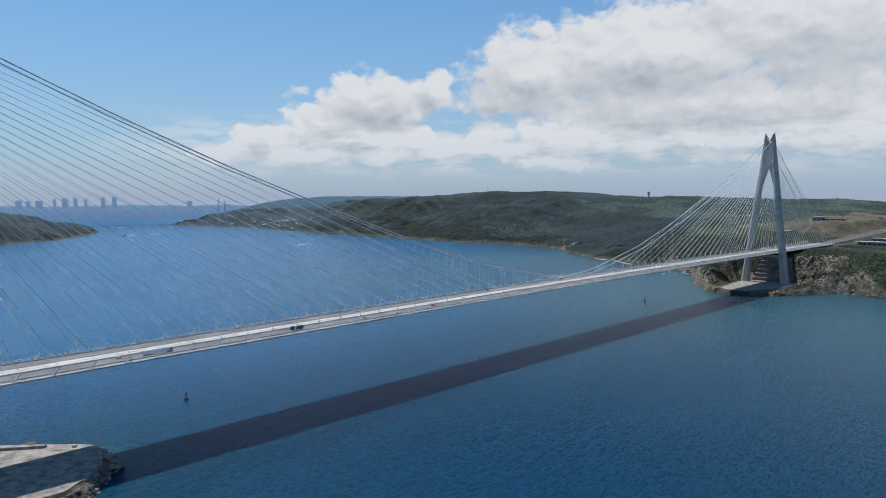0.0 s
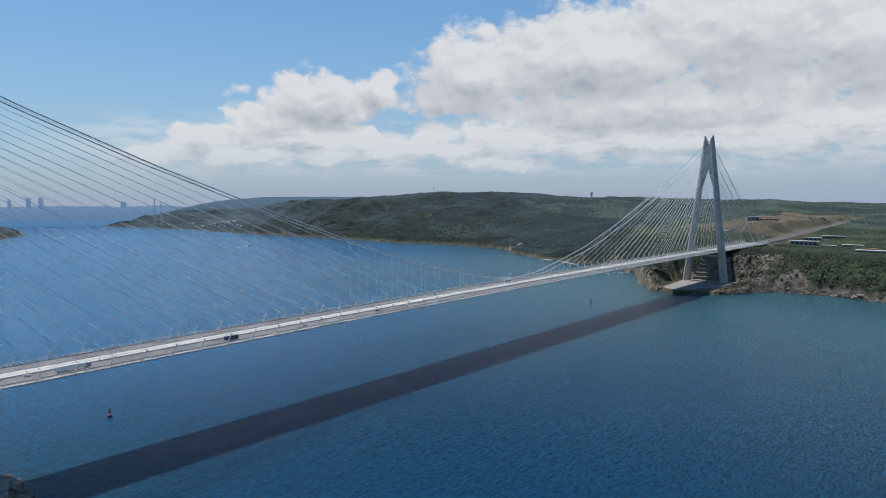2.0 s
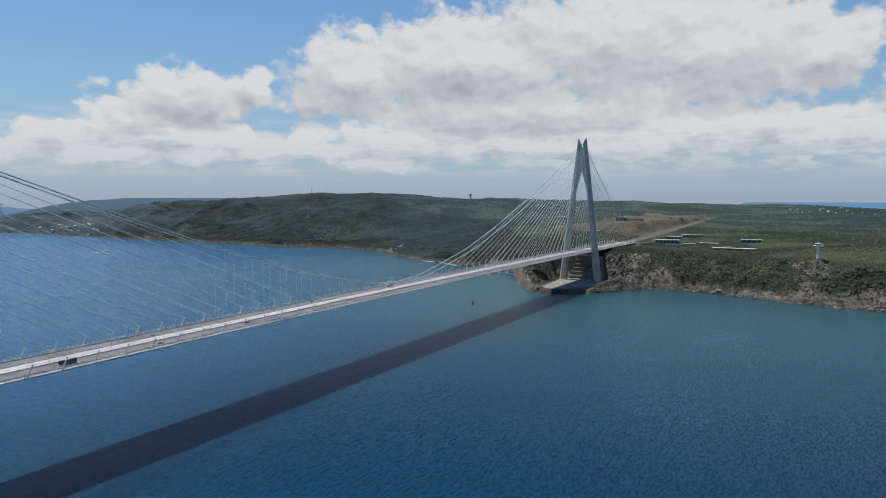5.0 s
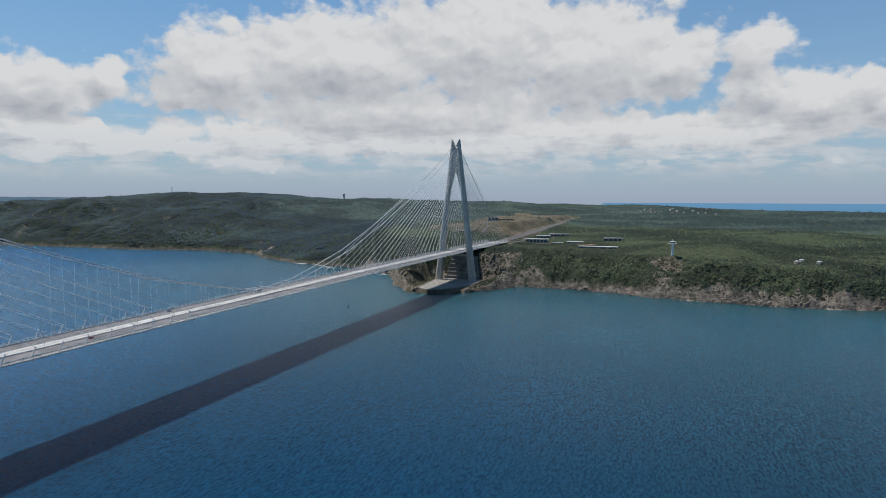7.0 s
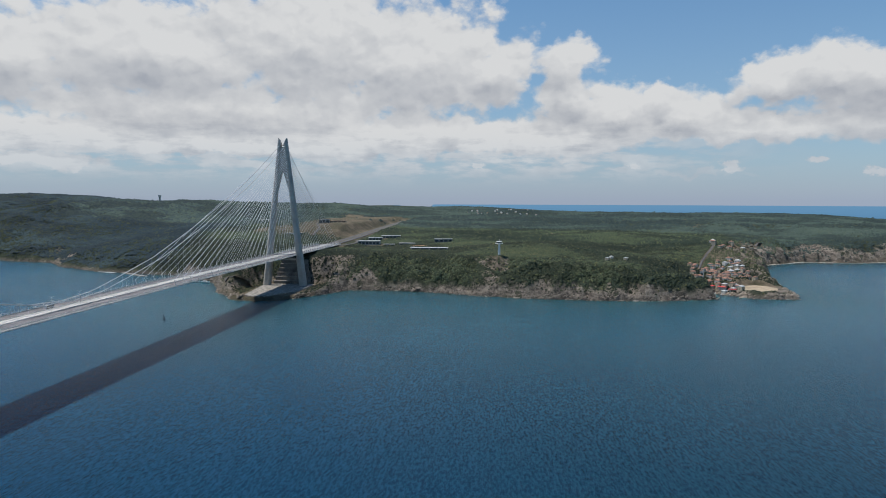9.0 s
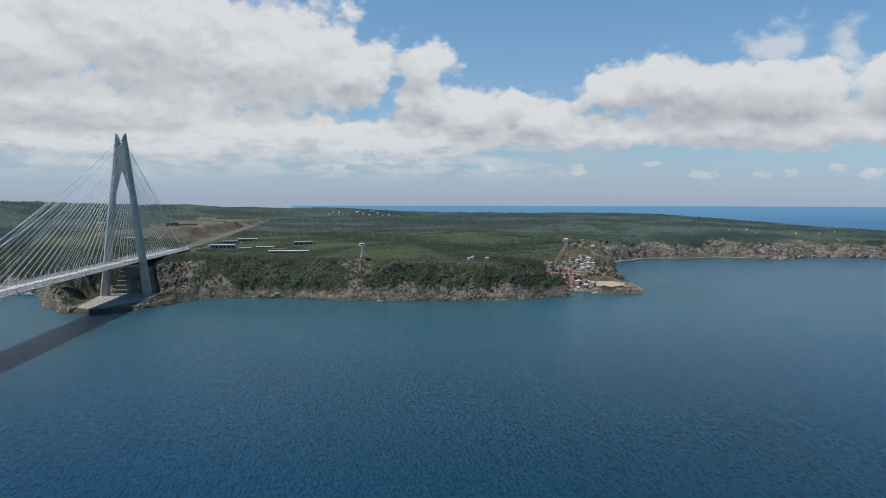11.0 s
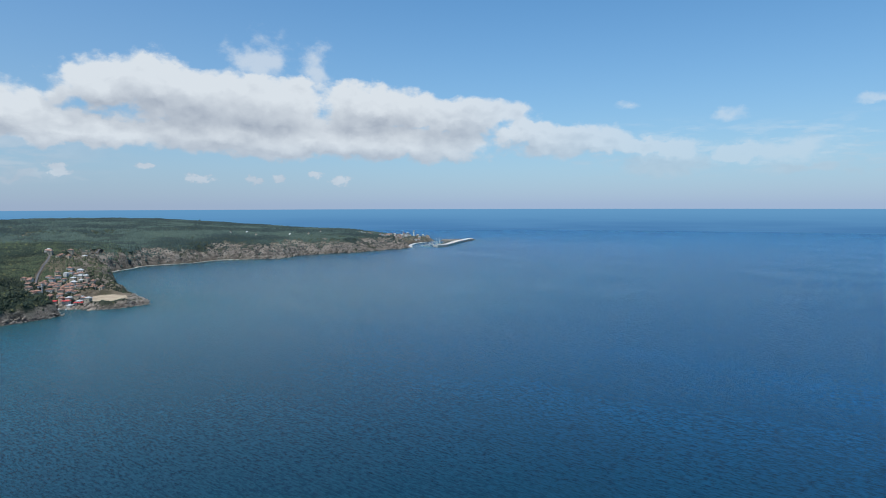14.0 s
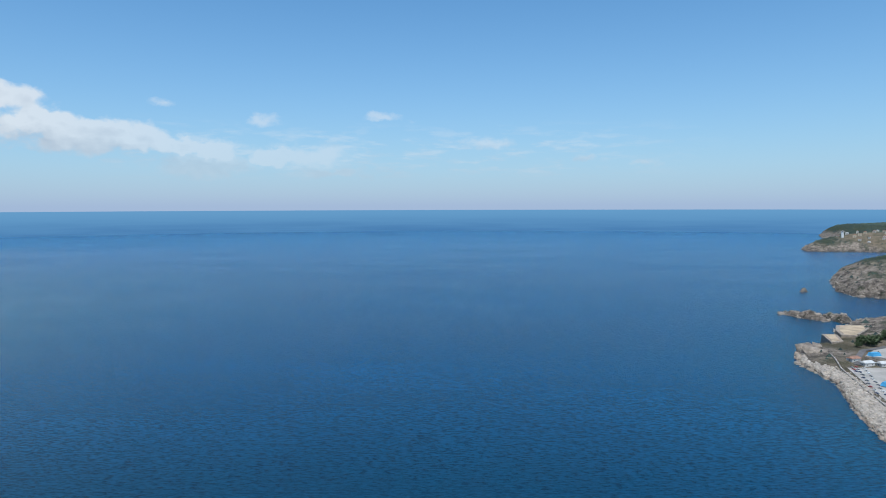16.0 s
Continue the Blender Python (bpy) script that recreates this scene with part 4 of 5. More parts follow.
boulders("shore_rocks", "large dark rocks at the harbour point", G_AN, 1690, 1740, 1290, 1340, 90, 2.6, 27, 45, 9, M_ROCKS, -0.5, (1.2, 1.0, 0.9))
boulders("shore_rocks", "dark rubble round the Asian bridge foot", G_AS, 1270, 1450, -150, 150, 12000, 1.0, 26, 12, 8, M_ROCKS, -0.5, (1.1, 1.0, 0.8))

vx, vy = np.random.default_rng(31).uniform(-250, 0, 260), np.random.default_rng(32).uniform(870, 1060, 260)
vz = ground_at(G_EU, vx, vy)[0]
keep = (vz > 6) & (off_roads(vx, vy) > 3) & (np.hypot(vx + 28, (vy - 996) * 1.3) > 70)
crowns("trees", "green trees between the village houses", (vx[keep], vy[keep], vz[keep]), 3.0, M_SCRUB, 33, 1.3)

# ---- the bridge ----
SPAN = 1408.0


def deck_z(x):
    """Edge of the deck: a gentle arch over the strait, straight beyond the pylons."""
    if 0 <= x <= SPAN:
        return 72.4 + 2.8 * (1 - ((x - SPAN / 2) / (SPAN / 2)) ** 2)
    return 72.4 - 0.008 * (-x if x < 0 else x - SPAN)


DECK_ENDS = (-378.0, SPAN + 378.0)


def sweep(name, section, mat, parent, label="", x0=DECK_ENDS[0], x1=DECK_ENDS[1], step=24.0):
    bm = bmesh.new()
    n = max(2, round((x1 - x0) / step) + 1)
    xs = [x0 + (x1 - x0) * i / (n - 1) for i in range(n)]
    loft(bm, [[(x, y, deck_z(x) + z) for y, z in section] for x in xs])
    bmesh.ops.recalc_face_normals(bm, faces=bm.faces[:])
    return part(name, bm, mat, parent, label)


def leg_centre(z):
    return 40.4 - (40.4 - 5.4) * (z - 6) / 316.0


def pylon_leg(side):
    """One leaning leg with chamfered corners, cut to a point at its head."""
    bm = bmesh.new()
    rings = []
    for z in (2, 30, 66, 110, 160, 210, 250, 285, 303, 322):
        k = (z - 2) / 320
        wy, wx = 7.7 - 3.9 * k, 8.2 - 2.6 * k
        c = leg_centre(z)
        ch = 0.34
        ring = [(-wx, -wy * (1 - ch)), (-wx * (1 - ch), -wy), (wx * (1 - ch), -wy), (wx, -wy * (1 - ch)),
                (wx, wy * 0.45), (wx * 0.42, wy), (-wx * 0.42, wy), (-wx, wy * 0.45)]
        out = []
        for x, y in ring:
            zz = z if z < 320 else 322 - (wy - y) * 2.1
            out.append((x, side * (c + y), zz))
        rings.append(out)
    loft(bm, rings)
    bmesh.ops.recalc_face_normals(bm, faces=bm.faces[:])
    return bm


def pylon_link():
    """The solid block that joins the heads, with an arched underside."""
    bm = bmesh.new()
    rings = []
    for x in (-4.2, 4.2):
        ring = [(x, -5.5, 303), (x, 5.5, 303)]
        for k in range(9):
            u = 1 - k / 4
            ring.append((x, 11.8 * u, 254 - 42 * abs(u) ** 1.1))
        rings.append(ring)
    loft(bm, rings)
    bmesh.ops.recalc_face_normals(bm, faces=bm.faces[:])
    return bm


def stay_x(k):
    return 46.4 + 22.75 * k


def bridge():
    b = thing("bridge", "long white cable-stayed suspension bridge over the strait", "bridge")
    top = [(-29.2, 0.45), (-29.2, 1.0), (-26, 1.5), (0, 1.9), (26, 1.5), (29.2, 1.0), (29.2, 0.45), (14, -3.5), (-14, -3.5)]
    sweep("girder", top, M_UNDER, b, "grey steel box girder")
    for s in (-1, 1):
        def strip(a, c, lift, thick=0.25):
            ya, yc = s * a, s * c
            f = lambda y: 1.9 - 0.4 * abs(y) / 26 + lift if abs(y) < 26 else 1.5 - 0.5 * (abs(y) - 26) / 3.2 + lift
            return [(ya, f(ya)), (yc, f(yc)), (yc, f(yc) - thick), (ya, f(ya) - thick)]
        sweep("roadway", strip(8.2, 24.2, 0.1), M_ASPHALT, b, "grey asphalt carriageway")
        sweep("median", strip(0.35, 7.9, 0.14), M_MEDIAN, b, "pale concrete median strip")
        sweep("walkway", strip(24.9, 29.3, 0.12), M_WALKWAY, b, "pale service walkway")
        sweep("barrier", strip(24.4, 24.8, 1.1, 1.2), M_UNDER, b)
        sweep("barrier", strip(8.0, 8.3, 1.0, 1.1), M_STEEL, b)
        # outer railing
        bm = bmesh.new()
        for i in range(541):
            x = DECK_ENDS[0] + 4.0 * i
            z = deck_z(x) + 1.0
            w, h = (0.2, 3.4) if i % 3 == 0 else (0.09, 2.4)
            box(bm, x - w, x + w, s * 29.05 - w, s * 29.05 + w, z, z + h)
        tagged(part("railing", bm, M_STEEL, b), kind="stuff")
        for h in (1.2, 2.2, 3.3):
            sweep("rail", [(s * 29.05 - 0.1, h), (s * 29.05 + 0.1, h), (s * 29.05 + 0.1, h + 0.16), (s * 29.05 - 0.1, h + 0.16)], M_STEEL, b)
    for i, tx in enumerate((0.0, SPAN)):
        p = new("pylon")
        p.parent = b
        tagged(p, "tall concrete A-shaped bridge pylon with pointed heads")
        p.location = (tx, 0, 0)
        for s in (-1, 1):
            part("leg", pylon_leg(s), M_CONCRETE, p)
        part("head_link", pylon_link(), M_CONCRETE, p)
        bm = bmesh.new()
        box(bm, -5, 5, -30, 30, 62.5, 67.5, 0.5)
        part("crossbeam", bm, M_CONCRETE, p)
    # anchor posts on the deck edges and the stays that run from them to the heads
    for tx in (0.0, SPAN):
        for way in (1, -1):
            inner = way == (1 if tx == 0 else -1)
            for k in range(22):
                dx = stay_x(k) if inner else 46.4 + 14.6 * k
                zt = 206 + 92 * (k / 21) ** 0.85
                xd = tx + way * dx
                zd = deck_z(xd) + 1.2
                up = 4.6 + 3.2 * min(1, k / 8)
                bm = bmesh.new()
                tube(bm, (0, 0, 0), (way * 3.9, 0, up), 0.55 if inner else 0.85, 0.42 if inner else 0.7, 8)
                tube(bm, (way * 3.9, 0, up), (way * 4.9, 0, up - 0.8), 0.28, 0.22, 6)
                box(bm, -1.2, 1.2, -0.6, 0.6, -0.3, 0.6, 0.15)
                proto = bpy.data.meshes.new("anchor_post")
                bm.to_mesh(proto)
                bm.free()
                proto.materials.append(M_STEEL)
                for s in (-1, 1):
                    shared("anchor_post", proto, b, pose(xd, s * 27.2, zd), "white leaning steel anchor post")
                    bm = bmesh.new()
                    tube(bm, (xd + way * 3.9, s * 27.2, zd + up), (tx + way * 3.0, s * (leg_centre(zt) - 1.5), zt), STAY_R[tx], n=5, caps=False)
                    part("stay_cable", bm, M_CABLE, b)
    # two suspension cables with their hangers
    for s in (-1, 1):
        def cable(x):
            d = abs(x - SPAN / 2)
            z = np.interp(d, (0, 50, 103, 187, 300, 385, 497, 582, 654, 704), (83.5, 86.5, 96.5, 114, 148, 177, 217.5, 252, 284, 307))
            return Vector((x, s * 6.6, float(z)))
        bm = bmesh.new()
        pts = [cable(SPAN * i / 120) for i in range(121)]
        pts = [Vector((-378, s * 7, 72))] + pts + [Vector((SPAN + 378, s * 7, 72))]
        pipe(bm, pts, 0.5, 6)
        part("suspension_cable", bm, M_MAINCABLE, b, "dark grey main suspension cable")
        for k in range(-13, 14):
            x = SPAN / 2 + 22.6 * k
            c = cable(x)
            bm = bmesh.new()
            tube(bm, (x, s * 8.0, deck_z(x) + 1.5), c, 0.06, n=5, caps=False)
            part("hanger", bm, M_CABLE, b)


STAY_R = {0.0: 0.2, SPAN: 0.15}
bridge()

# ---- roads and worked ground ----


def ribbon(name, pts, width, mat, label, lift=0.5, zs=None, kind="structure", thick=0.5):
    """A road laid over the ground, with a little thickness."""
    pts = [Vector((a, b)) for a, b in pts]
    dense = []
    for a, b in zip(pts, pts[1:]):
        n = max(1, round((b - a).length / 8))
        dense += [a.lerp(b, i / n) for i in range(n)]
    dense.append(pts[-1])
    bm = bmesh.new()
    rings = []
    for i, p in enumerate(dense):
        d = (dense[min(i + 1, len(dense) - 1)] - dense[max(i - 1, 0)]).normalized()
        nrm = Vector((-d.y, d.x)) * width / 2
        l, r = p + nrm, p - nrm
        if zs is None:
            h = max(height(*l), height(*p), height(*r)) + lift
        else:
            h = zs(p.x) + lift
        rings.append([(l.x, l.y, h), (r.x, r.y, h), (r.x, r.y, h - thick), (l.x, l.y, h - thick)])
    loft(bm, rings)
    bmesh.ops.recalc_face_normals(bm, faces=bm.faces[:])
    return tagged(part(name, bm, mat, None, label), category="road", kind=kind)


for w, pts in ROADS:
    ribbon("road", pts, w, M_ROAD, "narrow pale road over the hillside")
ribbon("earth_strip", [(-386, 214), (-378, 240), (-366, 268)], 16, plain("orange_earth", (0.42, 0.25, 0.13), 0.95, grain=0.6, wear=0.25), "bare orange earth strip among the trees")
HIGHWAY = [(-378 - 40 * i, float(road_line(-378 - 40 * i)[0])) for i in range(31)]
for off in (-10.5, 10.5):
    ribbon("highway", [(x, y + off) for x, y in HIGHWAY], 15, M_ROAD, "grey motorway carriageway climbing inland", 0.4, lambda x: float(road_line(x)[1]))
ribbon("median", HIGHWAY, 4, M_VERGE, "dry earth motorway median", 0.5, lambda x: float(road_line(x)[1]))


def prism(bm, outline, z0, z1, taper=1.0):
    cx, cy = sum(p[0] for p in outline) / len(outline), sum(p[1] for p in outline) / len(outline)
    top = [(cx + (x - cx) * taper, cy + (y - cy) * taper, z1) for x, y in outline]
    loft(bm, [[(x, y, z0) for x, y in outline], top])
    bmesh.ops.recalc_face_normals(bm, faces=bm.faces[:])
    return bm


# the pale beach of the northern bay, a strip along the shore
M_SAND = plain("beach_sand", (0.44, 0.40, 0.34), 0.95, grain=0.6, wear=0.2, spec=0.15)
beach_xs = np.arange(-1000.0, -440.0, 2.0)
beach = []
for by in range(1205, 1800, 28):
    shore = terrain(beach_xs, np.full(beach_xs.shape, float(by)))[1]
    if (shore > 6).any():
        beach.append((float(beach_xs[shore > 6].max()), float(by)))
ribbon("beach", beach, 13, M_SAND, "narrow pale beach under the cliffs", 0.5, lambda x: 1.4, thick=3.0)
terrace = prism(bmesh.new(), [(-84, 1004), (-62, 972), (-24, 956), (20, 956), (36, 974), (34, 1000), (4, 1022), (-36, 1036), (-70, 1026)], 4.0, 11.0, 0.96)
tagged(part("terrace", terrace, M_EARTH, None, "flat dry-grass terrace on the village headland"), category="ground", kind="structure")

# concrete aprons at the two bridge feet, with their retaining steps
apron = thing("apron", "pale concrete apron on the shore below the pylon", "quay")
part("slab", prism(bmesh.new(), [(150, -32), (169, -6), (168, 4), (84, 54), (40, 58), (-22, 58), (-22, -46), (16, -46)], -3, 8.0), M_APRON, apron)
part("kerb", prism(bmesh.new(), [(150, -32), (169, -6), (168, 4), (165, 3.5), (166, -5), (149, -30)], 8.0, 8.7), M_APRON, apron)
wall = thing("retaining_wall", "stepped grey concrete retaining wall in the cliff", "wall")
for i in range(6):
    part("step", box(bmesh.new(), -78, -26 - 6.0 * i, -34 + 1.5 * i, 46 - 2.5 * i, 6 + 8.6 * i - 1, 6 + 8.6 * (i + 1), 0.4), M_WALL, wall)
pier = thing("apron", "concrete yard with a rubble edge at the bridge foot", "quay")
part("slab", prism(bmesh.new(), [(1308, -5), (1318, -17), (1376, -68), (1460, -106), (1460, 66), (1345, 66), (1328, 53), (1314, 35), (1307, 12)], -3, 9.0), M_APRON, pier)
part("ramp_wall", prism(bmesh.new(), [(1334, -26), (1336, -23), (1400, -66), (1398, -69)], 9.0, 11.0), M_APRON, pier)
part("block", box(bmesh.new(), 1318, 1321, -12, -9, 9.0, 10.6, 0.2), M_APRON, pier)

# ---- buildings ----


def window_mesh():
    bm = box(bmesh.new(), -0.55, 0.55, -0.06, 0.06, 0, 1.4)
    me = bpy.data.meshes.new("window")
    bm.to_mesh(me)
    bm.free()
    me.materials.append(M_DARK)
    return me


WINDOW = window_mesh()


def house(x, y, turn, w, d, h, wall_mat, roof_mat, label, group="", windows=2, hip=0.35, category="house", pitch=0.28):
    z = min(height(x + a, y + b) for a in (-w / 3, w / 3) for b in (-d / 3, d / 3))
    e = thing("house", label, category, pose(x, y, z, 0, 0, turn), group)
    part("wall", box(bmesh.new(), -w / 2, w / 2, -d / 2, d / 2, -3, h, 0.05), wall_mat, e)
    o, r = 0.5, pitch * d
    bm = bmesh.new()
    eave = [(-w / 2 - o, -d / 2 - o, h), (w / 2 + o, -d / 2 - o, h), (w / 2 + o, d / 2 + o, h), (-w / 2 - o, d / 2 + o, h)]
    low = [bm.verts.new((a, b, c - 0.2)) for a, b, c in eave]
    rim = [bm.verts.new(p) for p in eave]
    t0, t1 = bm.verts.new((-w / 2 + hip * w, 0, h + r)), bm.verts.new((w / 2 - hip * w, 0, h + r))
    for i in range(4):
        bm.faces.new((low[i], low[(i + 1) % 4], rim[(i + 1) % 4], rim[i]))
    for f in ((rim[0], rim[1], t1, t0), (rim[2], rim[3], t0, t1), (rim[1], rim[2], t1), (rim[3], rim[0], t0)):
        bm.faces.new(f)
    bm.faces.new(low[::-1])
    bmesh.ops.recalc_face_normals(bm, faces=bm.faces[:])
    part("roof", bm, roof_mat, e)
    if windows:
        for lv in range(max(1, int(h // 2.9))):
            for i in range(windows):
                u = -w / 2 + w * (i + 0.5) / windows
                for s in (-1, 1):
                    shared("window", WINDOW, e, pose(u, s * (d / 2 + 0.03), 0.9 + 2.9 * lv))
            for s in (-1, 1):
                shared("window", WINDOW, e, pose(s * (w / 2 + 0.03), 0, 0.9 + 2.9 * lv, 0, 0, 90))
    return e


def shed(x, y, turn, w, d, h, wall_mat, roof_mat, label, bays=5, category="building"):
    """A low flat-roofed hall with a band of glass and a proud roof edge."""
    z = min(height(x + a, y + b) for a in (-w / 3, w / 3) for b in (-d / 3, d / 3))
    e = thing("hall", label, category, pose(x, y, z, 0, 0, turn))
    part("wall", box(bmesh.new(), -w / 2, w / 2, -d / 2, d / 2, -3, h, 0.1), wall_mat, e)
    part("roof", box(bmesh.new(), -w / 2 - 1, w / 2 + 1, -d / 2 - 1, d / 2 + 1, h, h + 0.9, 0.15), roof_mat, e)
    for i in range(bays):
        u0 = -w / 2 + w * (i + 0.12) / bays
        part("glazing", box(bmesh.new(), u0, u0 + w * 0.76 / bays, -d / 2 - 0.12, -d / 2 - 0.02, h * 0.25, h * 0.8), M_DARK, e)
        part("glazing", box(bmesh.new(), u0, u0 + w * 0.76 / bays, d / 2 + 0.02, d / 2 + 0.12, h * 0.25, h * 0.8), M_DARK, e)
    return e


def spread(seed, n, x0, x1, y0, y1, gap, ok):
    """Places for houses, no two closer than gap."""
    rng, out = random.Random(seed), []
    for _ in range(n * 60):
        x, y = rng.uniform(x0, x1), rng.uniform(y0, y1)
        if ok(x, y) and all((x - a) ** 2 + (y - b) ** 2 > gap * gap for a, b, *_ in out):
            out.append((x, y, rng.random(), rng.random(), rng.random()))
            if len(out) == n:
                break
    return out


def hamlet(seed, n, x0, x1, y0, y1, gap, ok, group, size=1.0, windows=2, tiled=0.75):
    for x, y, a, b, c in spread(seed, n, x0, x1, y0, y1, gap, ok):
        red = a < tiled
        white = b < 0.6
        house(x, y, 25 + 40 * c + (90 if b > 0.5 else 0), (8 + 6 * c) * size, (7 + 3 * a) * size, (5.6 + 3.0 * (b > 0.35) + 2 * (c > 0.75)) * size,
              M_WHITE if white else M_CREAM, M_TILE if red else M_GREYROOF,
              ("white" if white else "cream") + " village house with a " + ("red tiled" if red else "pale flat-pitched") + " hip roof", group, windows)


def village_ok(x, y):
    return height(x, y) > 4 and off_roads(np.array([x]), np.array([y]))[0] > 3 and y < 1025 and not (x > -92 and 955 < y) and y > 867 + 0.23 * max(0, -60 - x) + 1.2 * max(0, -190 - x)


hamlet(3, 84, -250, 10, 868, 1050, 10.0, village_ok, "houses of the fishing village", 1.0, 2, 0.84)
hamlet(4, 12, -480, -330, 1020, 1110, 24, lambda x, y: height(x, y) > 20, "houses above the fishing village", 1.1)
hamlet(5, 3, -120, -60, 690, 750, 20, lambda x, y: True, "houses on the cliff edge", 0.75, tiled=0.3)
hamlet(6, 70, -1260, -720, 2560, 3090, 20, lambda x, y: inland(np.array([x]), np.array([y]), LANDS[0])[0] > 14, "houses of the lighthouse town", 1.2, 1, 0.7)
hamlet(7, 26, 2900, 3260, 3180, 3380, 26, lambda x, y: height(x, y) > 12, "houses of the Asian cape village", 1.05, 1, 0.7)
hamlet(8, 26, -1980, -1720, 300, 640, 30, lambda x, y: True, "houses of the plateau village", 0.75, 0, 0.45)
hamlet(9, 6, -1000, -840, 1700, 2300, 60, lambda x, y: True, "farm houses on the cape", 0.75, 0, 0.4)
hamlet(10, 26, -720, -480, -3500, -2700, 45, lambda x, y: 4 < height(x, y) < 70, "houses along the strait shore", 1.5, 0, 0.6)

# village quay with red awnings, mosque and minaret
quay = thing("quay", "grey stone village quay at the inlet", "quay")
part("slab", prism(bmesh.new(), [(-48, 866), (-20, 868), (-36, 897), (14, 950), (8, 958), (-62, 905)], -2, 2.2), M_APRON, quay)
for i, (x, y, t) in enumerate(((-34, 872, 20), (-46, 884, 55), (-40, 903, 45), (-22, 920, 45), (-6, 936, 45))):
    z = max(2.2, height(x, y))
    e = thing("restaurant", "low waterfront restaurant under a red awning", "restaurant", pose(x, y, z, 0, 0, t), "waterfront restaurants")
    part("wall", box(bmesh.new(), -7, 7, -4, 4, -2, 3.4, 0.1), M_WHITE, e)
    part("awning", prism(bmesh.new(), [(-8, -7), (8, -7), (8, 5), (-8, 5)], 3.4, 4.6, 0.9), M_RED, e)


def minaret(x, y, h):
    z = height(x, y)
    e = thing("minaret", "slim white village minaret with a grey cone", "minaret", pose(x, y, z))
    part("shaft", tube(bmesh.new(), (0, 0, -2), (0, 0, h * 0.8), 1.3, 1.0, 10), M_WHITE, e)
    part("gallery", tube(bmesh.new(), (0, 0, h * 0.66), (0, 0, h * 0.70), 1.5, 2.0, 10), M_WHITE, e)
    part("cone", tube(bmesh.new(), (0, 0, h * 0.8), (0, 0, h), 1.15, 0.05, 10), M_GREYROOF, e)


minaret(-62, 893, 27)
minaret(-960, 2790, 36)


def lighthouse(x, y, h, r, label):
    z = height(x, y)
    e = thing("lighthouse", label, "lighthouse", pose(x, y, z))
    part("tower", tube(bmesh.new(), (0, 0, -2), (0, 0, h * 0.82), r, r * 0.7, 14), M_HULL, e)
    part("gallery", tube(bmesh.new(), (0, 0, h * 0.8), (0, 0, h * 0.84), r * 1.05, r * 1.05, 14), M_HULL, e)
    part("lantern", tube(bmesh.new(), (0, 0, h * 0.84), (0, 0, h * 0.94), r * 0.55, r * 0.55, 12), M_DARK, e)
    part("cap", tube(bmesh.new(), (0, 0, h * 0.94), (0, 0, h), r * 0.65, 0.1, 12), M_GREYROOF, e)


lighthouse(-1063, 2978, 32, 5.0, "white round lighthouse above the harbour town")
lighthouse(2893, 3296, 30, 6.0, "white round lighthouse on the Asian cape")


def radar_tower(x, y):
    z = height(x, y)
    z += 6
    e = thing("radar_tower", "white concrete traffic control tower with disc platforms", "tower", pose(x, y, z))
    part("shaft", tube(bmesh.new(), (0, 0, -9), (0, 0, 21), 2.8, 2.2, 12), M_HULL, e)
    part("platform", tube(bmesh.new(), (0, 0, 18.5), (0, 0, 20.5), 3.5, 8.2, 16), M_HULL, e)
    part("platform", tube(bmesh.new(), (0, 0, 20.5), (0, 0, 21.2), 8.6, 8.6, 16), M_HULL, e)
    part("cabin", tube(bmesh.new(), (0, 0, 21.2), (0, 0, 24.2), 5.2, 5.6, 12), M_DARK, e)
    part("cabin_roof", tube(bmesh.new(), (0, 0, 24.2), (0, 0, 25), 6.0, 5.6, 12), M_HULL, e)
    part("mast", tube(bmesh.new(), (0, 0, 25), (0, 0, 30), 0.5, 0.25, 6), M_STEEL, e)
    part("scanner", box(bmesh.new(), -3.4, 3.4, -0.4, 0.4, 27.2, 28.2, 0.1), M_STEEL, e)


radar_tower(-45, 459)

# motorway service buildings and hillside halls
shed(-450, 94, 93, 60, 24, 11, M_HALL, M_HALLROOF, "white service building with a dark glass front", 6)
shed(-535, 96, 95, 40, 18, 8, M_HALL, M_HALLROOF, "white flat-roofed service building among trees", 4)
shed(-570, 136, 98, 56, 18, 8, M_HALL, M_HALLROOF, "long white service building among trees", 5)
shed(-420, 156, 88, 30, 14, 5, M_HALL, M_HALLROOF, "low white service hall", 3)
shed(-425, 205, 92, 44, 16, 5, M_HALL, M_GREYROOF, "low hall with a pale metal roof", 3)
shed(-250, 286, 90, 92, 18, 6, M_HALL, M_GREYROOF, "long low hall with a bright metal roof", 4)
shed(-455, 304, 94, 50, 18, 9, M_HALL, M_HALLROOF, "blue-white hall in the forest", 4)
shed(-790, -128, 100, 34, 18, 14, M_HALL, M_HALLROOF, "white block on the bare hill", 3)
shed(-850, -105, 100, 70, 14, 6, M_CREAM, M_TILE, "long low building with a reddish roof", 5)
shed(-560, -172, 95, 78, 20, 5, M_HALL, M_HALLROOF, "long hall with a bright white roof", 5)
shed(-1100, -440, 50, 130, 12, 6, M_HALL, M_HALLROOF, "long white building on the far slope", 6)
shed(-262, -572, 60, 70, 16, 9, M_HALL, M_HALLROOF, "grey restaurant building on the strait shore", 5)
jetty = thing("jetty", "low concrete jetty in the bay", "jetty")
part("deck", prism(bmesh.new(), [(-255, -520), (-240, -516), (-170, -420), (-182, -414)], -2, 2.0), M_APRON, jetty)


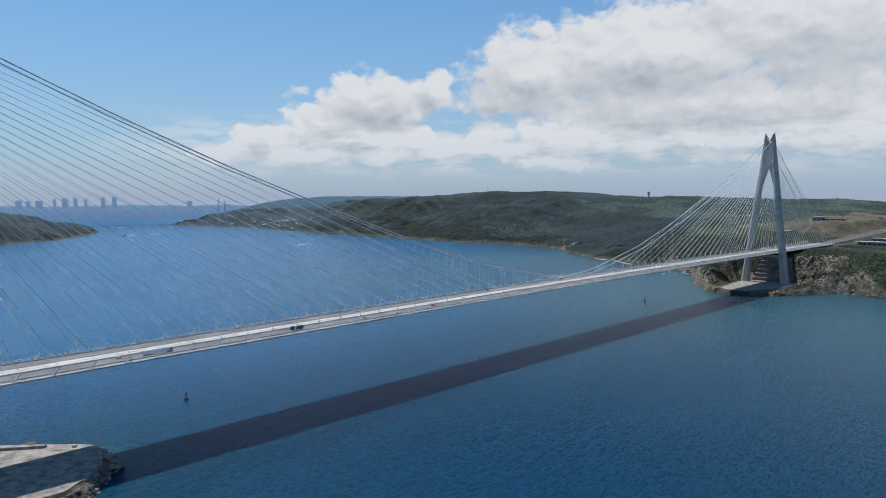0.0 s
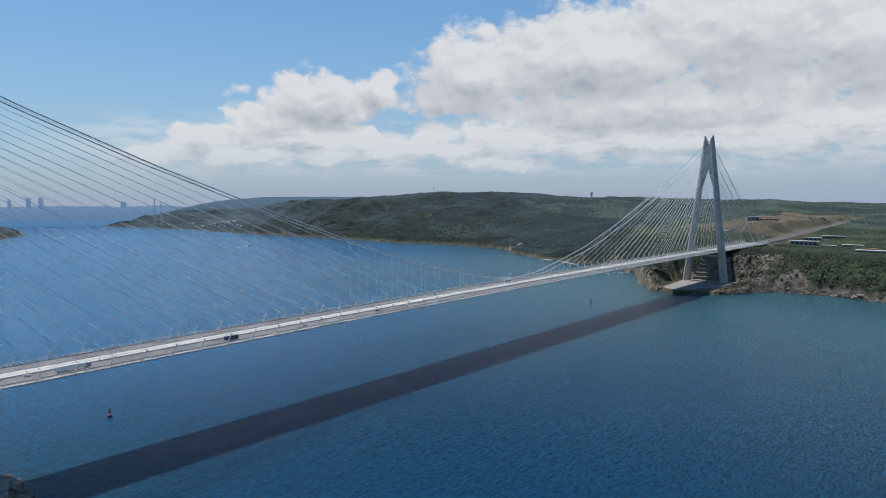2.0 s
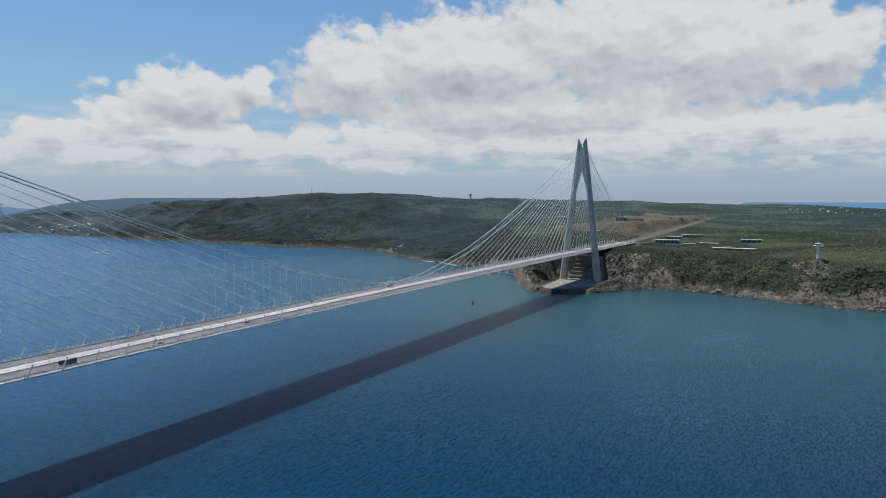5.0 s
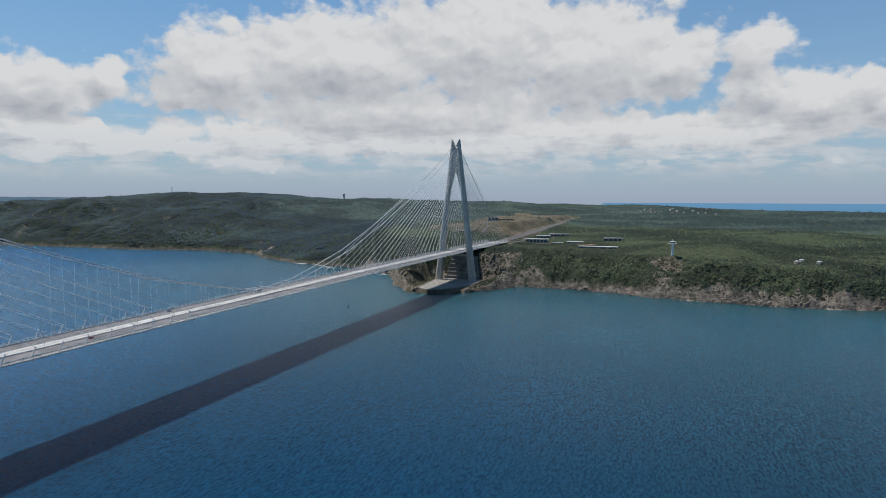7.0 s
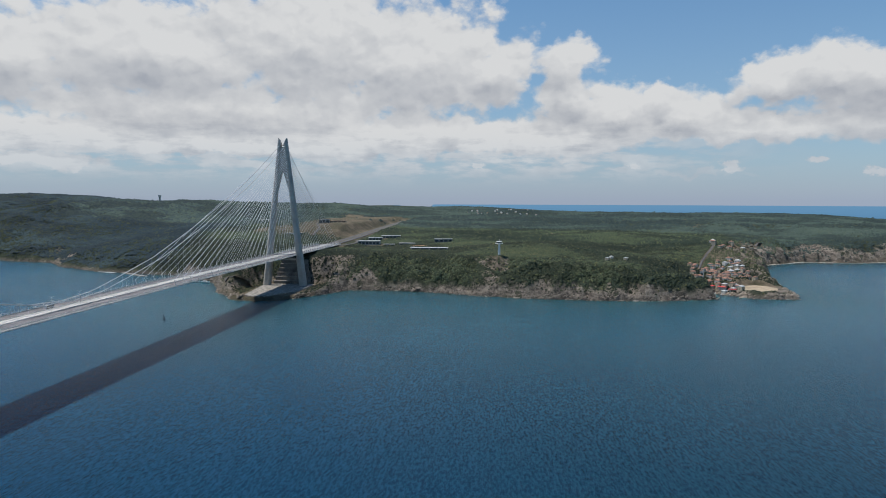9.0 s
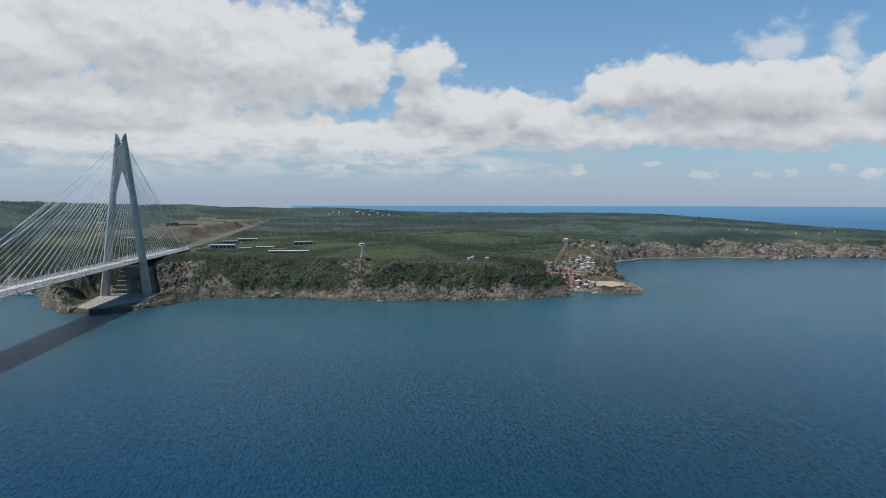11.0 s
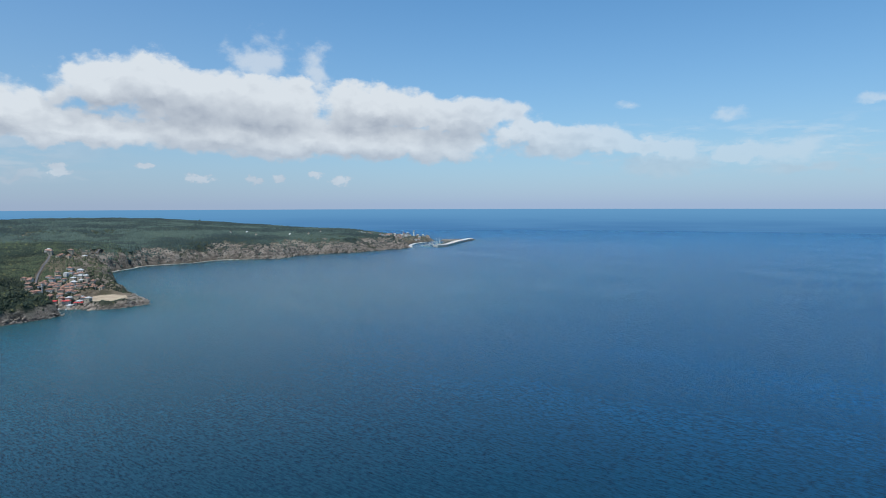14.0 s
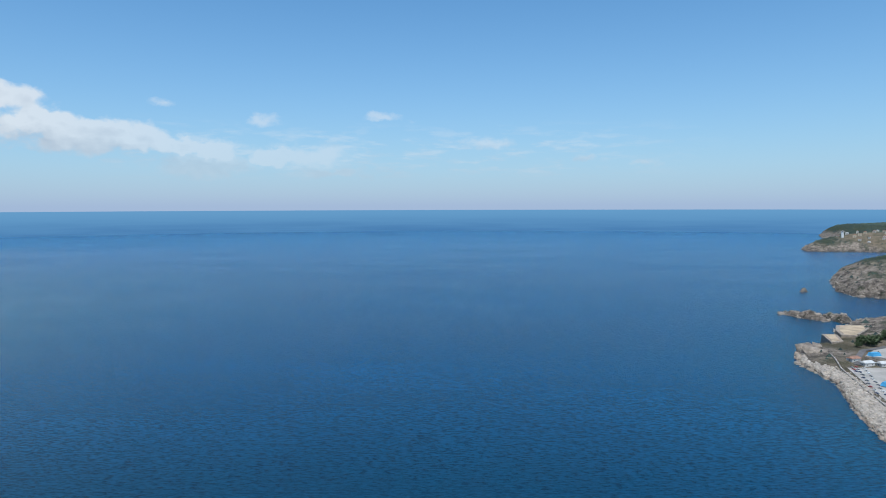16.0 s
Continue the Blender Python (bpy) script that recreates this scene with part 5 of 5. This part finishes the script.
def lattice_mast(x, y, h, w, label, name="power_pylon", arms=True, z=None):
    z = height(x, y) if z is None else z
    e = thing(name, label, name.replace("_", " "), pose(x, y, z))
    bm = bmesh.new()
    for sx in (-1, 1):
        for sy in (-1, 1):
            tube(bm, (sx * w, sy * w, -2), (sx * w * 0.12, sy * w * 0.12, h), 0.035 * w + 0.2, n=4)
    part("legs", bm, M_STEEL, e)
    bm = bmesh.new()
    for i in range(8):
        a, b = i / 8, (i + 1) / 8
        wa, wb = w * (1 - 0.88 * a), w * (1 - 0.88 * b)
        for s in (-1, 1):
            tube(bm, (-wa, s * wa, a * h), (wb, s * wb, b * h), 0.02 * w + 0.1, n=3)
            tube(bm, (s * wa, wa, a * h), (s * wb, -wb, b * h), 0.02 * w + 0.1, n=3)
    part("bracing", bm, M_STEEL, e)
    if arms:
        for k in (0.72, 0.84, 0.95):
            part("arm", tube(bmesh.new(), (-w * 1.5, 0, k * h), (w * 1.5, 0, k * h), 0.4, n=4), M_STEEL, e)


lattice_mast(-475, -3640, 168, 10, "tall steel power pylon above the strait")
lattice_mast(-500, -3600, 150, 9, "tall steel power pylon above the strait")
lattice_mast(-1065, -1760, 30, 3, "steel radio mast on the hilltop", "radio_mast", False)
lattice_mast(-1110, -1700, 26, 2, "steel radio mast on the hilltop", "radio_mast", False)
e = thing("water_tower", "pale concrete water tower on the ridge", "tower", pose(-1552, -1118, height(-1552, -1118)))
part("shaft", tube(bmesh.new(), (0, 0, -2), (0, 0, 26), 5, 4, 10), M_WHITE, e)
part("tank", tube(bmesh.new(), (0, 0, 20), (0, 0, 30), 6, 7, 12), M_WHITE, e)

# towers of the far city, haze put into their glowing colour
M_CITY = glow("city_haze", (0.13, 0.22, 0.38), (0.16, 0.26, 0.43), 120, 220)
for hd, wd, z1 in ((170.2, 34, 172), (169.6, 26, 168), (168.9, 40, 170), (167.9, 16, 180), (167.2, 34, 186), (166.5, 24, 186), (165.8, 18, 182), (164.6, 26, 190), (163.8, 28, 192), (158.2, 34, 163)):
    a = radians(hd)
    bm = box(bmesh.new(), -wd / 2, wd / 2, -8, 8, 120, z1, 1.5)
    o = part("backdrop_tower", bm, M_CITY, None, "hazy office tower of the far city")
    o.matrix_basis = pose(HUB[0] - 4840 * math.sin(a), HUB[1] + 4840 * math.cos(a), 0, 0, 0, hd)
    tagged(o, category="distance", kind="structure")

# ---- the harbour on the Asian shore ----
fort = thing("fort", "ruined stone coastal fort with grassy bastions", "fort")
part("bastion", prism(bmesh.new(), [(1747, 1330), (1768, 1338), (1786, 1386), (1766, 1390)], 2, 14, 0.94), M_FORT, fort)
part("bastion", prism(bmesh.new(), [(1780, 1366), (1800, 1360), (1842, 1406), (1858, 1438), (1814, 1440), (1790, 1398)], 4, 17, 0.97), M_FORT, fort)
part("court", prism(bmesh.new(), [(1751, 1336), (1765, 1342), (1780, 1382), (1768, 1385)], 13, 14.6, 0.95), M_EARTH, fort)
part("court", prism(bmesh.new(), [(1786, 1369), (1800, 1366), (1838, 1408), (1851, 1434), (1817, 1435), (1795, 1397)], 16, 17.6, 0.96), M_EARTH, fort)
part("parapet", prism(bmesh.new(), [(1800, 1360), (1842, 1406), (1840, 1408), (1799, 1363)], 17, 19), M_FORT, fort)
ribbon("sea_wall", [(1716, 1276), (1690, 1190), (1662, 1088), (1640, 1010)], 1.6, M_APRON, "pale concrete sea wall behind the boulders", 1.6, thick=3.0)
yard = prism(bmesh.new(), [(1719, 1258), (1692, 1172), (1665, 1075), (1720, 1050), (1800, 1130), (1790, 1225), (1745, 1262)], 0, 5.4)
tagged(part("pavement", yard, M_PAVING, None, "pale dusty harbour yard"), category="pavement", kind="structure")
park = prism(bmesh.new(), [(1752, 1268), (1775, 1256), (1850, 1290), (1850, 1320), (1790, 1308)], 4, 11.2)
tagged(part("pavement", park, M_PAVING, None, "pale car park by the harbour"), category="pavement", kind="structure")


def car(paint, label, x, y, z, turn, long=4.4):
    e = thing("car", label, "car", pose(x, y, z, 0, 0, turn))
    k = long / 2
    bm = bmesh.new()
    loft(bm, [[(-k, s, 0.45) for s in (-0.85, 0.85)] + [(-k, s, 0.95) for s in (0.8, -0.8)],
              [(-k * 0.5, s, 0.35) for s in (-0.9, 0.9)] + [(-k * 0.5, s, 1.0) for s in (0.85, -0.85)],
              [(k * 0.4, s, 0.35) for s in (-0.9, 0.9)] + [(k * 0.4, s, 0.98) for s in (0.85, -0.85)],
              [(k, s, 0.45) for s in (-0.8, 0.8)] + [(k, s, 0.8) for s in (0.75, -0.75)]])
    bmesh.ops.recalc_face_normals(bm, faces=bm.faces[:])
    part("body", bm, paint, e)
    part("cabin", prism(bmesh.new(), [(-k * 0.8, -0.8), (k * 0.4, -0.8), (k * 0.4, 0.8), (-k * 0.8, 0.8)], 0.97, 1.4, 0.8), M_DARK, e)
    part("roof", prism(bmesh.new(), [(-k * 0.62, -0.64), (k * 0.24, -0.64), (k * 0.24, 0.64), (-k * 0.62, 0.64)], 1.4, 1.47, 0.95), paint, e)
    for sx in (-0.6, 0.6):
        for sy in (-1, 1):
            part("wheel", tube(bmesh.new(), (sx * k, sy * 0.72, 0.33), (sx * k, sy * 0.92, 0.33), 0.33, n=10), M_TYRE, e)
    return e


NAMES = ("white", "grey", "red", "dark blue")
proto = [car(M_CARS[i], NAMES[i] + " parked car in the harbour yard", 1719 - 3 * i, 1243 - 9 * i, 5.4, 110) for i in range(4)]
rng = random.Random(5)
for i in range(20):
    u = i / 20
    c = copy_thing(proto[rng.randrange(4)], pose(1722 - 48 * u + rng.uniform(-1, 1) + 8 * (i % 2), 1236 - 118 * u, 5.4, 0, 0, 110 + rng.uniform(-8, 8)))
for o in proto:
    tagged(o, group="cars in the harbour yard")


def boat(x, y, z, turn, k, label, mat, mast=False, group=""):
    e = thing("boat", label, "boat", pose(x, y, z, 0, 0, turn), group)
    bm = bmesh.new()
    secs = []
    for u, w, lo in ((-1, 0.75, 0.1), (-0.4, 1, -0.1), (0.3, 0.95, -0.1), (0.75, 0.55, 0.1), (1.08, 0.06, 0.5)):
        secs.append([(u * k, -w * k * 0.3, 0.22 * k + 0.08 * k * max(0, u)), (u * k, -w * k * 0.18, lo * k * 0.3), (u * k, w * k * 0.18, lo * k * 0.3), (u * k, w * k * 0.3, 0.22 * k + 0.08 * k * max(0, u))])
    loft(bm, secs)
    bmesh.ops.recalc_face_normals(bm, faces=bm.faces[:])
    part("hull", bm, mat, e)
    part("cabin", prism(bmesh.new(), [(-0.5 * k, -0.2 * k), (0.25 * k, -0.18 * k), (0.25 * k, 0.18 * k), (-0.5 * k, 0.2 * k)], 0.2 * k, 0.5 * k, 0.85), M_WHITE, e)
    if mast:
        part("mast", tube(bmesh.new(), (0, 0, 0.4 * k), (0, 0, 2.2 * k), 0.03 * k, 0.015 * k, 5), M_STEEL, e)
    return e


for i in range(9):
    boat(1718 + 12 * (i % 3) + rng.uniform(-2, 2), 1150 - 14 * (i // 3) + rng.uniform(-3, 3), 5.8, rng.uniform(0, 360), 4.0, "white motor boat laid up in the yard", M_HULL, False, "boats laid up in the yard")
for x, y, t in ((1738, 1241, 15), (1756, 1240, 15), (1729, 1252, 20)):
    house(x, y, t, 14, 8, 3.6, M_WHITE, M_GREYROOF if t == 15 else M_TILE, "low white harbour shed", windows=2, hip=0.05, category="shed")
for x, y, t, w in ((1764, 1270, 15, 14), (1708, 1157, 30, 16)):
    e = thing("tent", "blue tarpaulin tent in the harbour yard", "tent", pose(x, y, max(5.4, height(x, y)), 0, 0, t), "blue tents")
    part("canopy", prism(bmesh.new(), [(-w / 2, -4), (w / 2, -4), (w / 2, 4), (-w / 2, 4)], 0.8, 4.6, 0.75), M_BLUE, e)
    for sx in (-1, 1):
        for sy in (-1, 1):
            part("pole", tube(bmesh.new(), (sx * w * 0.47, sy * 3.7, -0.5), (sx * w * 0.47, sy * 3.7, 1.2), 0.1, n=5), M_STEEL, e)


M_LEAF = plain("leaves", (0.075, 0.11, 0.045), 0.7, grain=4, wear=0.4)


def leafy_tree(x, y, r, label="round green tree by the fort", seed=0):
    rg = random.Random(seed)
    z = height(x, y)
    e = thing("tree", label, "tree", pose(x, y, z), "trees by the fort")
    bm = bmesh.new()
    tube(bm, (0, 0, -1), (0.1, 0, r * 0.7), 0.12 * r, 0.07 * r, 7)
    for i in range(5):
        a = i * 1.26
        tube(bm, (0.1, 0, r * 0.5), (0.6 * r * math.cos(a), 0.6 * r * math.sin(a), r * 1.1), 0.05 * r, 0.02 * r, 5)
    part("trunk", bm, M_EARTH, e)
    n = 260
    g = np.random.default_rng(seed)
    c = g.normal(0, 1, (n, 3))
    c /= np.linalg.norm(c, axis=1)[:, None]
    c *= (0.55 + 0.5 * g.uniform(0, 1, (n, 1))) * r * (1 + 0.2 * np.sin(3 * c[:, :1] + 2 * c[:, 1:2]))
    c[:, 2] = c[:, 2] * 0.75 + r * 1.1
    v = g.normal(0, 0.16 * r, (n, 6, 3)) + c[:, None]
    t = np.array([(0, 1, 2), (2, 3, 4), (4, 5, 0), (1, 3, 5)])
    me = from_arrays("crown", v.reshape(-1, 3), (t[None] + (np.arange(n) * 6)[:, None, None]).reshape(-1, 3), [M_LEAF])
    shared("crown", me, e)


for i, (x, y, r) in enumerate(((1784, 1328, 6), (1792, 1322, 7), (1812, 1340, 5), (1832, 1352, 7), (1842, 1360, 6), (1770, 1312, 4))):
    leafy_tree(x, y, r, seed=i)

ribbon("breakwater", [(-640, 2668), (-634, 2712), (-690, 2830), (-760, 2955), (-820, 3090), (-885, 3235)], 32, M_MEDIAN, "pale concrete breakwater of the far harbour", 8.0, lambda x: 1.0, thick=9.0)
ribbon("quay", [(-700, 2570), (-790, 2660), (-880, 2790), (-910, 2900)], 16, M_MEDIAN, "pale quay of the far harbour", 1.6, lambda x: 1.0, thick=3.0)

# ---- boats, buoys and traffic ----
rng = random.Random(9)
for i in range(34):
    u, v = rng.random(), rng.random()
    boat(-700 - 190 * u + 40 * v, 2640 + 330 * u + 60 * v - 20, 0.1, rng.uniform(0, 360), rng.uniform(6, 10), "white fishing boat moored in the far harbour", M_HULL, rng.random() < 0.7, "boats of the far harbour")
for i in range(9):
    boat(-26 + 4.5 * i - 8 * (i % 2), 884 + 7.5 * i, 0.1, 130 + rng.uniform(-10, 10), rng.uniform(3.4, 4.6), "small fishing boat moored at the village quay", M_HULL, True, "boats at the village quay")
for x, y, k in ((-77, -214, 11), (-85, -240, 6), (-40, -250, 5), (-110, -270, 6)):
    boat(x, y, 0.1, rng.uniform(0, 360), k, "pale work boat moored near the pylon", M_HULL, False, "boats moored near the pylon")
M_FOAM = plain("boat_wake", (0.75, 0.78, 0.80), 0.7, grain=3, wear=0.1)
for x, y, k, t in ((363, -2890, 14, 40), (230, -2960, 12, 20), (-150, -3600, 14, 80), (10, -3900, 12, 200), (16, -1767, 10, 200)):
    boat(x, y, 0.1, t, k, "white ferry boat under way with a foaming wake", M_HULL, False, "boats under way on the strait")
    a = radians(t)
    bm = prism(bmesh.new(), [(-k * 1.0, -0.15 * k), (-k * 1.0, 0.15 * k), (-k * 7, 0.5 * k), (-k * 7, -0.5 * k)], -0.2, 0.12)
    o = part("wake", bm, M_FOAM, None, "white foam wake behind a boat")
    o.matrix_basis = pose(x, y, 0, 0, 0, t)
    tagged(o, category="wake", kind="structure")


def buoy(x, y, mat, label):
    e = thing("buoy", label, "buoy", pose(x, y, 0))
    part("float", tube(bmesh.new(), (0, 0, -0.8), (0, 0, 1.6), 2.3, 2.0, 12), mat, e)
    bm = bmesh.new()
    for i in range(4):
        a = i * 1.5708
        tube(bm, (1.3 * math.cos(a), 1.3 * math.sin(a), 1.6), (0.4 * math.cos(a), 0.4 * math.sin(a), 6.2), 0.16, n=5)
    part("frame", bm, mat, e)
    part("topmark", tube(bmesh.new(), (0, 0, 6.0), (0, 0, 7.6), 0.8, 0.6, 8), mat, e)


M_BUOY = plain("buoy_paint", (0.16, 0.03, 0.03), 0.6, wear=0.3)
buoy(1203.2, -92.9, M_BUOY, "dark red channel buoy with a lattice top")
buoy(369, -75, M_TYRE, "black channel buoy with a lattice top")


def truck(x, y, turn, paint, label, long=13.0):
    z = deck_z(x) + 2.0
    e = thing("truck", label, "truck", pose(x, y, z, 0, 0, turn))
    part("trailer", box(bmesh.new(), -long / 2, long / 2 - 2.6, -1.25, 1.25, 1.1, 4.0, 0.08), paint, e)
    part("cab", box(bmesh.new(), long / 2 - 2.4, long / 2, -1.2, 1.2, 0.6, 3.4, 0.15), M_CARS[1], e)
    part("windscreen", box(bmesh.new(), long / 2 - 0.1, long / 2 + 0.03, -1.05, 1.05, 2.0, 3.1), M_DARK, e)
    for u in (-0.42, -0.32, -0.22, 0.36):
        for s in (-1, 1):
            part("wheel", tube(bmesh.new(), (u * long, s * 0.95, 0.5), (u * long, s * 1.27, 0.5), 0.5, n=10), M_TYRE, e)


def bus(x, y, turn, paint, label):
    z = deck_z(x) + 2.0
    e = thing("bus", label, "bus", pose(x, y, z, 0, 0, turn))
    part("body", box(bmesh.new(), -6, 6, -1.25, 1.25, 0.4, 3.4, 0.2), paint, e)
    for s in (-1, 1):
        part("window_band", box(bmesh.new(), -5.7, 5.5, s * 1.26 - 0.03, s * 1.26 + 0.03, 1.6, 2.9), M_DARK, e)
        for u in (-3.6, 4.0):
            part("wheel", tube(bmesh.new(), (u, s * 0.95, 0.5), (u, s * 1.27, 0.5), 0.5, n=10), M_TYRE, e)
    part("roof_unit", box(bmesh.new(), -2, 1, -0.8, 0.8, 3.4, 3.75, 0.1), M_HULL, e)


truck(1268, 19, 180, M_HULL, "white articulated lorry on the bridge deck", 22)
bus(1148, 18.5, 180, M_CARS[3], "dark blue coach on the bridge deck")
bus(714, -14, 0, M_HULL, "white coach on the bridge deck")
for i, (x, y) in enumerate(((1294, 13), (1060, -12), (980, 14), (860, -16), (640, 13), (520, -13), (330, 15), (200, -15), (1190, -18), (1075, 20))):
    copy_thing(proto[i % 4], pose(x, y, deck_z(x) + 1.9, 0, 0, 180 if y > 0 else 0))["label"] = NAMES[i % 4] + " car driving over the bridge deck"

# lamp posts along the deck
bridge_ob = bpy.data.objects["bridge"]
bm = bmesh.new()
tube(bm, (0, 0, 0), (0, 0, 12.5), 0.16, 0.1, 6)
for s in (-1, 1):
    tube(bm, (0, 0, 12.3), (0, s * 2.6, 12.9), 0.08, n=5)
    box(bm, -0.2, 0.2, s * 2.4 - 0.5, s * 2.4 + 0.5, 12.8, 13.0)
lamp = bpy.data.meshes.new("lamp_post")
bm.to_mesh(lamp)
bm.free()
lamp.materials.append(M_UNDER)
for i in range(44):
    x = -340 + 46 * i
    for s in (-1, 1):
        shared("lamp_post", lamp, bridge_ob, pose(x + (23 if s > 0 else 0), s * 8.1, deck_z(x) + 1.8))
